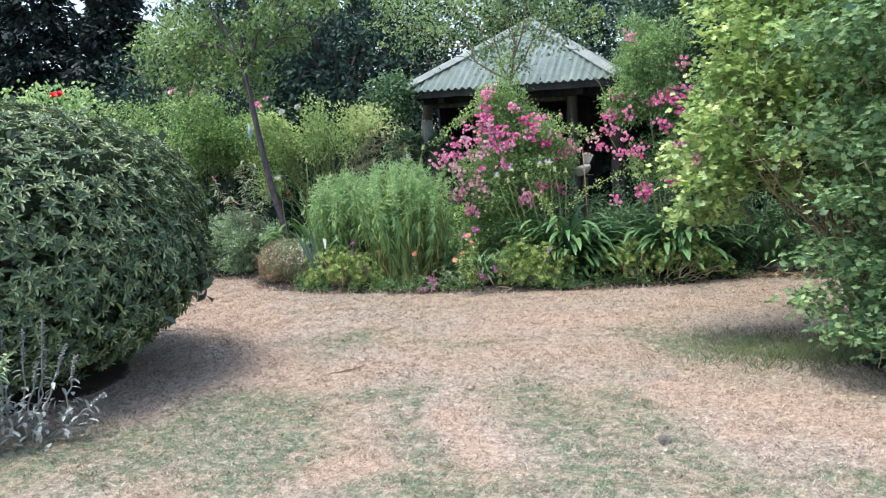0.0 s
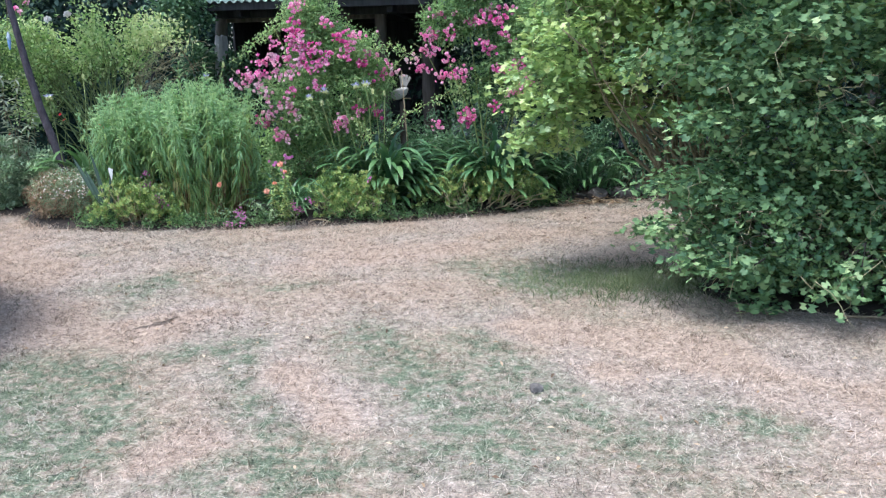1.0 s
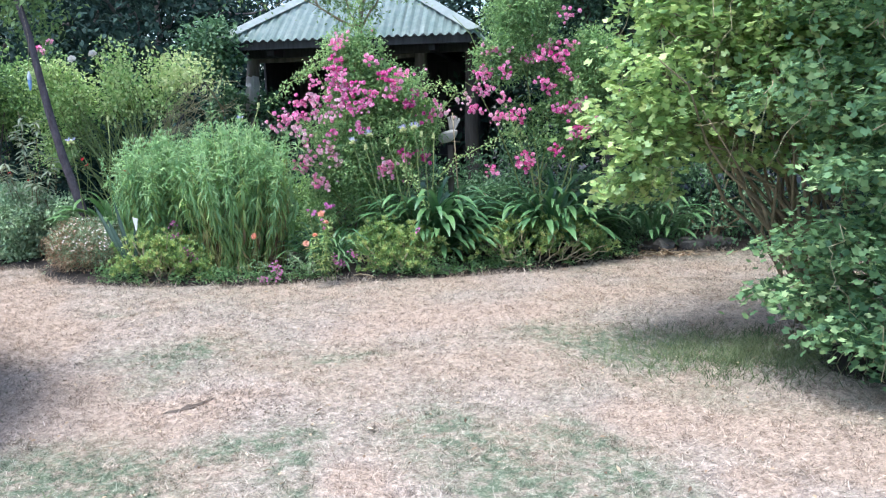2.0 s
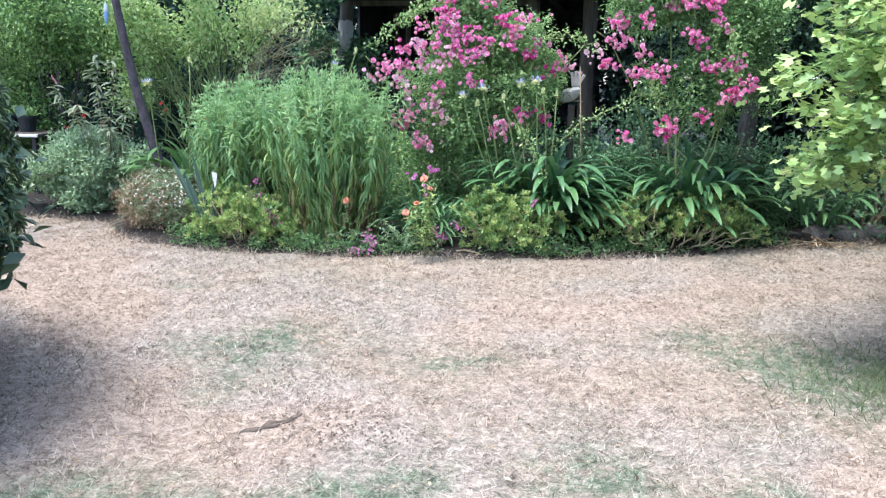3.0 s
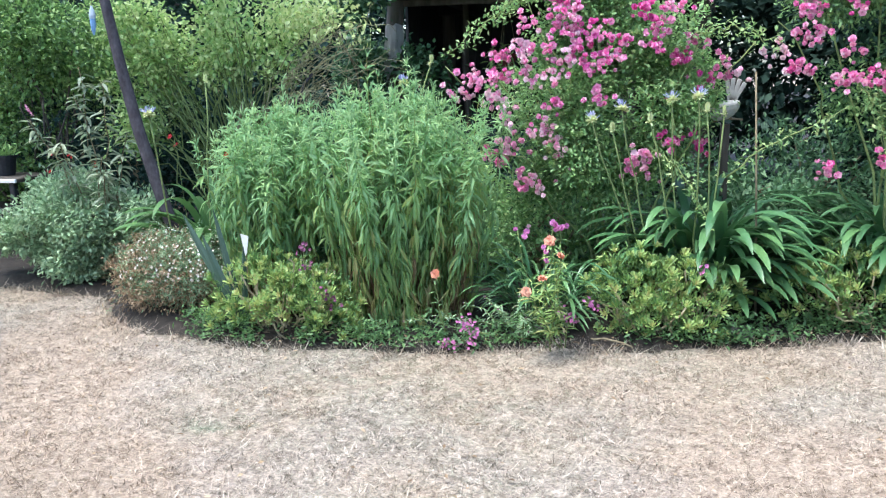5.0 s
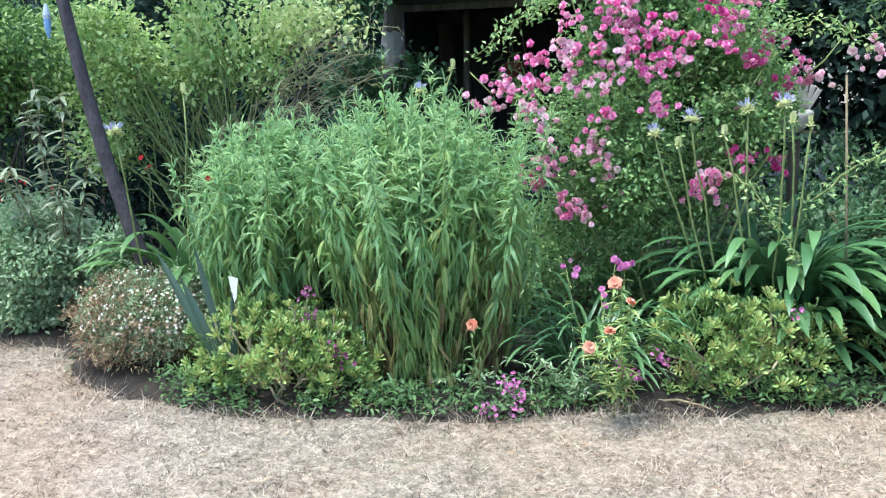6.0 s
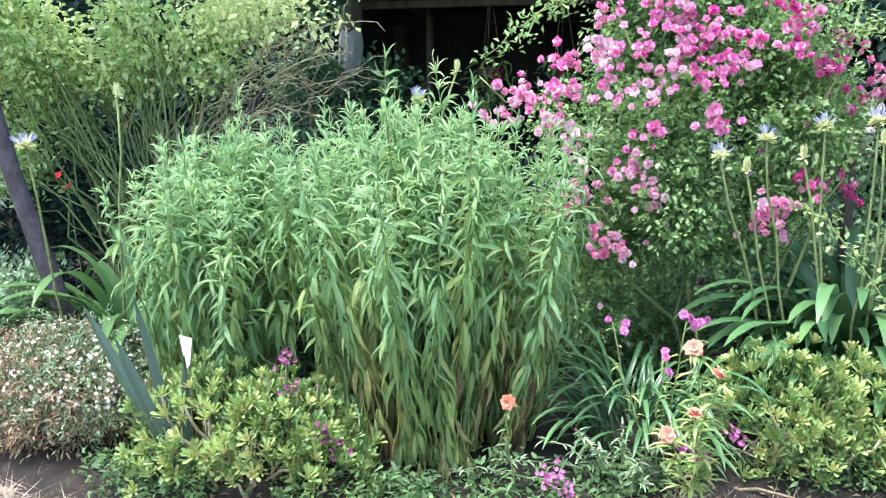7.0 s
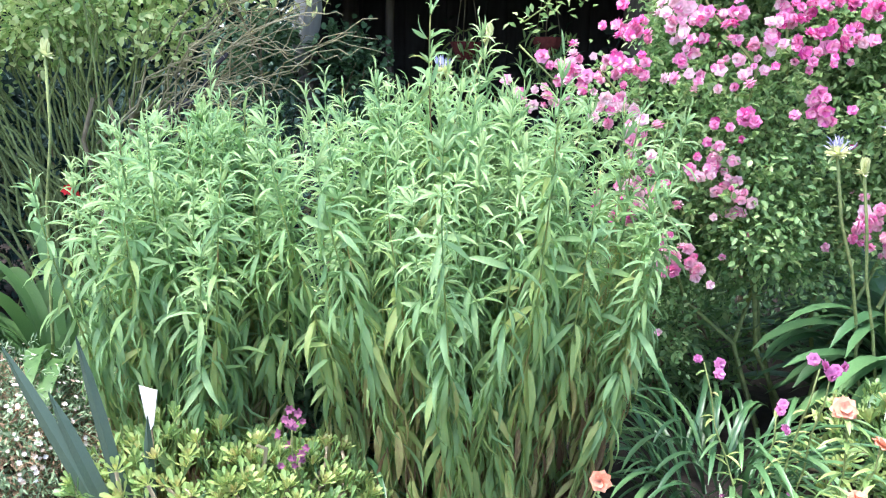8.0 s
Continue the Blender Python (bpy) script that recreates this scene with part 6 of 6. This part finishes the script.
P = np.stack([x, edge(x) + rng.uniform(0.0, 0.5, n), rng.uniform(0.02, 0.06, n)], -1)
tagged(part("bed_litter", leaf_mesh("bed_litter", P, rng.normal(size=P.shape) * np.array((1, 1, 0.2)), np.array((0, 0, 1.0)) + rng.normal(0, 0.3, P.shape), rng.uniform(0.02, 0.06, n), 0.012, np.clip(rng.normal(0.4, 0.25, n), 0, 1)), L_DRY), "dry leaf litter over the soil of the bed", "leaf litter", kind="stuff")
for a, b in (((3.2, 1.12, 0.03), (3.75, 1.32, 0.05)), ((3.3, 1.3, 0.04), (3.6, 1.15, 0.05)), ((0.62, 0.2, 0.03), (0.86, 0.06, 0.04)), ((4.5, -2.95, 0.03), (5.0, -3.1, 0.04))):
    st = tagged(part("stick", tubes("stick", [bent(a, b, 0.01, 0.006, 6, rng)], [(0.008, 0.004)], 6), M_TWIG), "dry fallen stick on the ground", "stick", "fallen sticks")

# a bare scrape and a small clod in the turf
bm = bmesh.new()
for k in range(9):
    t = k / 8
    w = 0.018 * math.sin(math.pi * min(0.95, t + 0.05)) * (1 + 0.6 * math.sin(k * 3.7)) + 0.003
    c = Vector((0.47 + 0.20 * t, -3.25 + 0.18 * t + 0.012 * math.sin(k * 1.9), ground_height(0.47 + 0.20 * t, -3.25 + 0.18 * t) + 0.004))
    q = Vector((-0.68, 0.73, 0))
    for s_ in (-1, 0, 1):
        bm.verts.new(c + q * (w * s_ * (1 + 0.3 * math.sin(k * 2.1))) + Vector((0, 0, 0.002 if s_ else -0.001)))
bm.verts.ensure_lookup_table()
for k in range(8):
    for c in range(2):
        i = k * 3 + c
        bm.faces.new((bm.verts[i], bm.verts[i + 3], bm.verts[i + 4], bm.verts[i + 1]))
crumbs = np.random.default_rng(245)
n = 170
x, y = crumbs.normal(0.86, 0.13, n), crumbs.normal(-3.16, 0.07, n)
corner = np.array([(-1, -0.6, 0), (1, -0.6, 0), (0, 1, 0), (0, 0, 1.1)]) * crumbs.uniform(0.003, 0.008, (n, 1, 1))
turn = crumbs.uniform(0, 6.28, n)
spun = np.stack([corner[..., 0] * np.cos(turn)[:, None] - corner[..., 1] * np.sin(turn)[:, None], corner[..., 0] * np.sin(turn)[:, None] + corner[..., 1] * np.cos(turn)[:, None], corner[..., 2]], -1)
spun += np.stack([x, y, ground_height(x, y)], -1)[:, None]
tagged(part("soil_crumbs", soup("soil_crumbs", spun.reshape(-1, 3), [(0, 1, 3), (1, 2, 3), (2, 0, 3)], n, 4), M_EARTH), "crumbs of dry earth beside the scrape", "soil crumbs", kind="stuff")
tagged(part("turf_scrape", bm, M_EARTH), "narrow bare scrape of dark earth in the turf", "bare patch", kind="structure")
tagged(stone((2.79, -4.08, 0.012), (0.035, 0.03, 0.022), 240, "", ""), "small dark clod lying on the lawn", "clod")


# ---- trees ----
def tree(name, label, base, fork, ends, trunk, blobs, n, per, length, width, leaf, bark, seed, scatter=0.25, inner=0.4, droop=0.2, tone=0.45, group=""):
    rng = np.random.default_rng(seed)
    top = thing(name, label, "tree", base, group)
    f = np.array(base, float)
    lines, radii = limbs(rng, (0, 0, 0), np.array(fork) - f, [np.array(e) - f for e in ends], *trunk)
    part("trunk", tubes("trunk", lines[:1], radii[:1], 10), bark, top)
    for line, r in zip(lines[1:], radii[1:]):
        subs, rr = [line], [r]
        for _ in range(5):
            k = rng.integers(2, len(line))
            d = unit(line[-1] - line[0] + rng.normal(0, 0.6, 3) * np.linalg.norm(line[-1] - line[0]))
            subs.append(bent(line[k], line[k] + d * np.linalg.norm(line[-1] - line[0]) * 0.5, 0.05, 0.03, 5, rng))
            rr.append((r[0] * 0.4, r[1] * 0.5))
        part("limb", tubes("limb", subs, rr, 6), bark, top)
    loc = [(np.array(c) - f, np.array(r)) for c, r in blobs]
    part("crown", foliage("crown", rng, n, loc, per, scatter, length, width, DIAMOND, inner, -0.8, droop, tone, 0.8, 0.25, 0.5), leaf, top)
    return top


tree("leaning_tree", "slender leaning tree with dark bark and light crown", (-2.02, 0.78, 0.02), (-2.68, 0.82, 2.62),
     [(-3.3, 0.9, 3.6), (-2.7, 0.9, 4.0), (-3.9, 1.2, 3.2), (-2.1, 1.1, 3.5), (-3.0, 1.6, 3.9), (-1.7, 1.3, 3.2)], (0.048, 0.030),
     lumps(91, [((-3.3, 1.0, 3.4), (1.4, 0.8, 0.8)), ((-2.1, 1.2, 3.4), (1.0, 0.7, 0.7)), ((-3.9, 1.0, 2.7), (0.6, 0.5, 0.4)), ((-2.9, 1.0, 2.5), (0.7, 0.5, 0.35))], 9, 0.38, 0.9, 0.6), 1000, 10, 0.066, 0.034, L_TREE, M_DARKBARK, 91, 0.10, 0.1, tone=0.42)
tree("young_tree", "slight young tree with feathery pale leaves", (0.35, 2.0, 0.05), (0.42, 1.9, 2.3),
     [(-0.2, 1.9, 3.2), (0.3, 1.9, 3.6), (0.75, 1.9, 3.5), (1.0, 2.0, 3.0), (-0.7, 2.0, 2.9)], (0.03, 0.02),
     [((-0.45, 1.95, 3.1), (0.95, 0.5, 0.55)), ((0.5, 1.95, 3.4), (0.7, 0.5, 0.55)), ((1.0, 2.0, 2.9), (0.5, 0.4, 0.35)), ((0.3, 1.95, 2.6), (0.3, 0.3, 0.3))], 650, 10, 0.052, 0.025, L_TREE, M_TWIG, 92, 0.10, 0.15, tone=0.6)
tree("shade_tree", "dense dark green tree behind the climbing rose", (3.1, 2.9, 0.05), (3.1, 2.9, 1.9),
     [(2.3, 2.6, 3.4), (3.2, 2.8, 4.2), (4.0, 2.9, 3.6), (3.0, 3.4, 3.6)], (0.10, 0.07),
     [((2.6, 2.6, 3.2), (0.9, 0.8, 0.9)), ((3.5, 2.7, 3.6), (1.1, 0.9, 1.1)), ((3.2, 2.7, 2.2), (1.0, 0.7, 0.8)), ((4.6, 2.6, 2.6), (1.2, 0.9, 1.6))], 3200, 9, 0.06, 0.038, L_SHADE, M_BARK, 93, 0.12, 0.5)
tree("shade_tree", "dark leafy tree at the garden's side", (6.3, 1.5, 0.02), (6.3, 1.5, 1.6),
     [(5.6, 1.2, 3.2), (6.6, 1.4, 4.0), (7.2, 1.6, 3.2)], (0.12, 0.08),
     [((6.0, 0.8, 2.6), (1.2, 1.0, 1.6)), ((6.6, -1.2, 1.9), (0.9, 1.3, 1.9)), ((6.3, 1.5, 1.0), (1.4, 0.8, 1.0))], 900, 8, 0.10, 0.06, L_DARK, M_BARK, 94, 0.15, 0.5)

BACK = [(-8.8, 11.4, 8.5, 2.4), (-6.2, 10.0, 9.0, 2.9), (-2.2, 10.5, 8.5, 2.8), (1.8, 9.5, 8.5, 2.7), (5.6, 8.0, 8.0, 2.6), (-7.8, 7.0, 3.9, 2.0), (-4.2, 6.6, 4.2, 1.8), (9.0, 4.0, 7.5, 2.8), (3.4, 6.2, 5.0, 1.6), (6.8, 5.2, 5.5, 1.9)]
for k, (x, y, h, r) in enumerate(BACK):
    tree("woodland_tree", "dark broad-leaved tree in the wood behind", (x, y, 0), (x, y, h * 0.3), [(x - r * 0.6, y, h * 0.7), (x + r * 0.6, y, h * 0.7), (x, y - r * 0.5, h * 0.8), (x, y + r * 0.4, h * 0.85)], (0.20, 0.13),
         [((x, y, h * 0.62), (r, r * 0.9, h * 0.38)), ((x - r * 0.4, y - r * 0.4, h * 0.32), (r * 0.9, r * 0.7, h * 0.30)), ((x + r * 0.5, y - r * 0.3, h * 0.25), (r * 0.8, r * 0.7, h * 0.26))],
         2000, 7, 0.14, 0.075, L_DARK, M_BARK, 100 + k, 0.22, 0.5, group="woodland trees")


def conifer(at, height, radius, seed):
    """Dark narrow conifer: trunk and whorls of drooping boughs of needles."""
    rng = np.random.default_rng(seed)
    top = thing("conifer", "dark narrow conifer at the garden's far side", "tree", at, "conifers")
    part("trunk", tubes("trunk", [bent((0, 0, 0), (0, 0, height), 0, 0.02, 6, rng)], [(0.2, 0.03)], 8), M_DARKBARK, top)
    n = 15000
    h = 1 - np.sqrt(rng.random(n) * 0.995)
    a = rng.uniform(0, 6.283, n)
    lay = 0.75 + 0.25 * np.sin(h * height * 6 + 1.5 * np.sin(a * 3))
    r = radius * (1 - h) ** 0.62 * lay * (0.30 + 0.70 * rng.random(n) ** 0.5)
    P = np.stack([r * np.cos(a), r * np.sin(a), 0.3 + h * (height - 0.3)], -1)
    way = np.stack([np.cos(a), np.sin(a), -0.3 + rng.normal(0, 0.4, n)], -1) + rng.normal(0, 0.3, (n, 3))
    part("foliage", leaf_mesh("foliage", P, way, np.array((0, 0, 1.0)) + rng.normal(0, 0.3, (n, 3)), rng.uniform(0.2, 0.42, n), rng.uniform(0.09, 0.18, n), np.clip(rng.normal(0.45, 0.15, n), 0, 1)), L_CONIFER, top)
    return top


for k, (x, y, h, r) in enumerate([(-15.0, 13.0, 8.6, 2.0), (-17.6, 12.6, 8.8, 2.5), (-20.0, 12.0, 9.6, 2.6), (-22.4, 11.0, 9.4, 2.6), (-14.2, 10.5, 4.2, 1.6)]):
    conifer((x, y, 0), h, r, 120 + k)
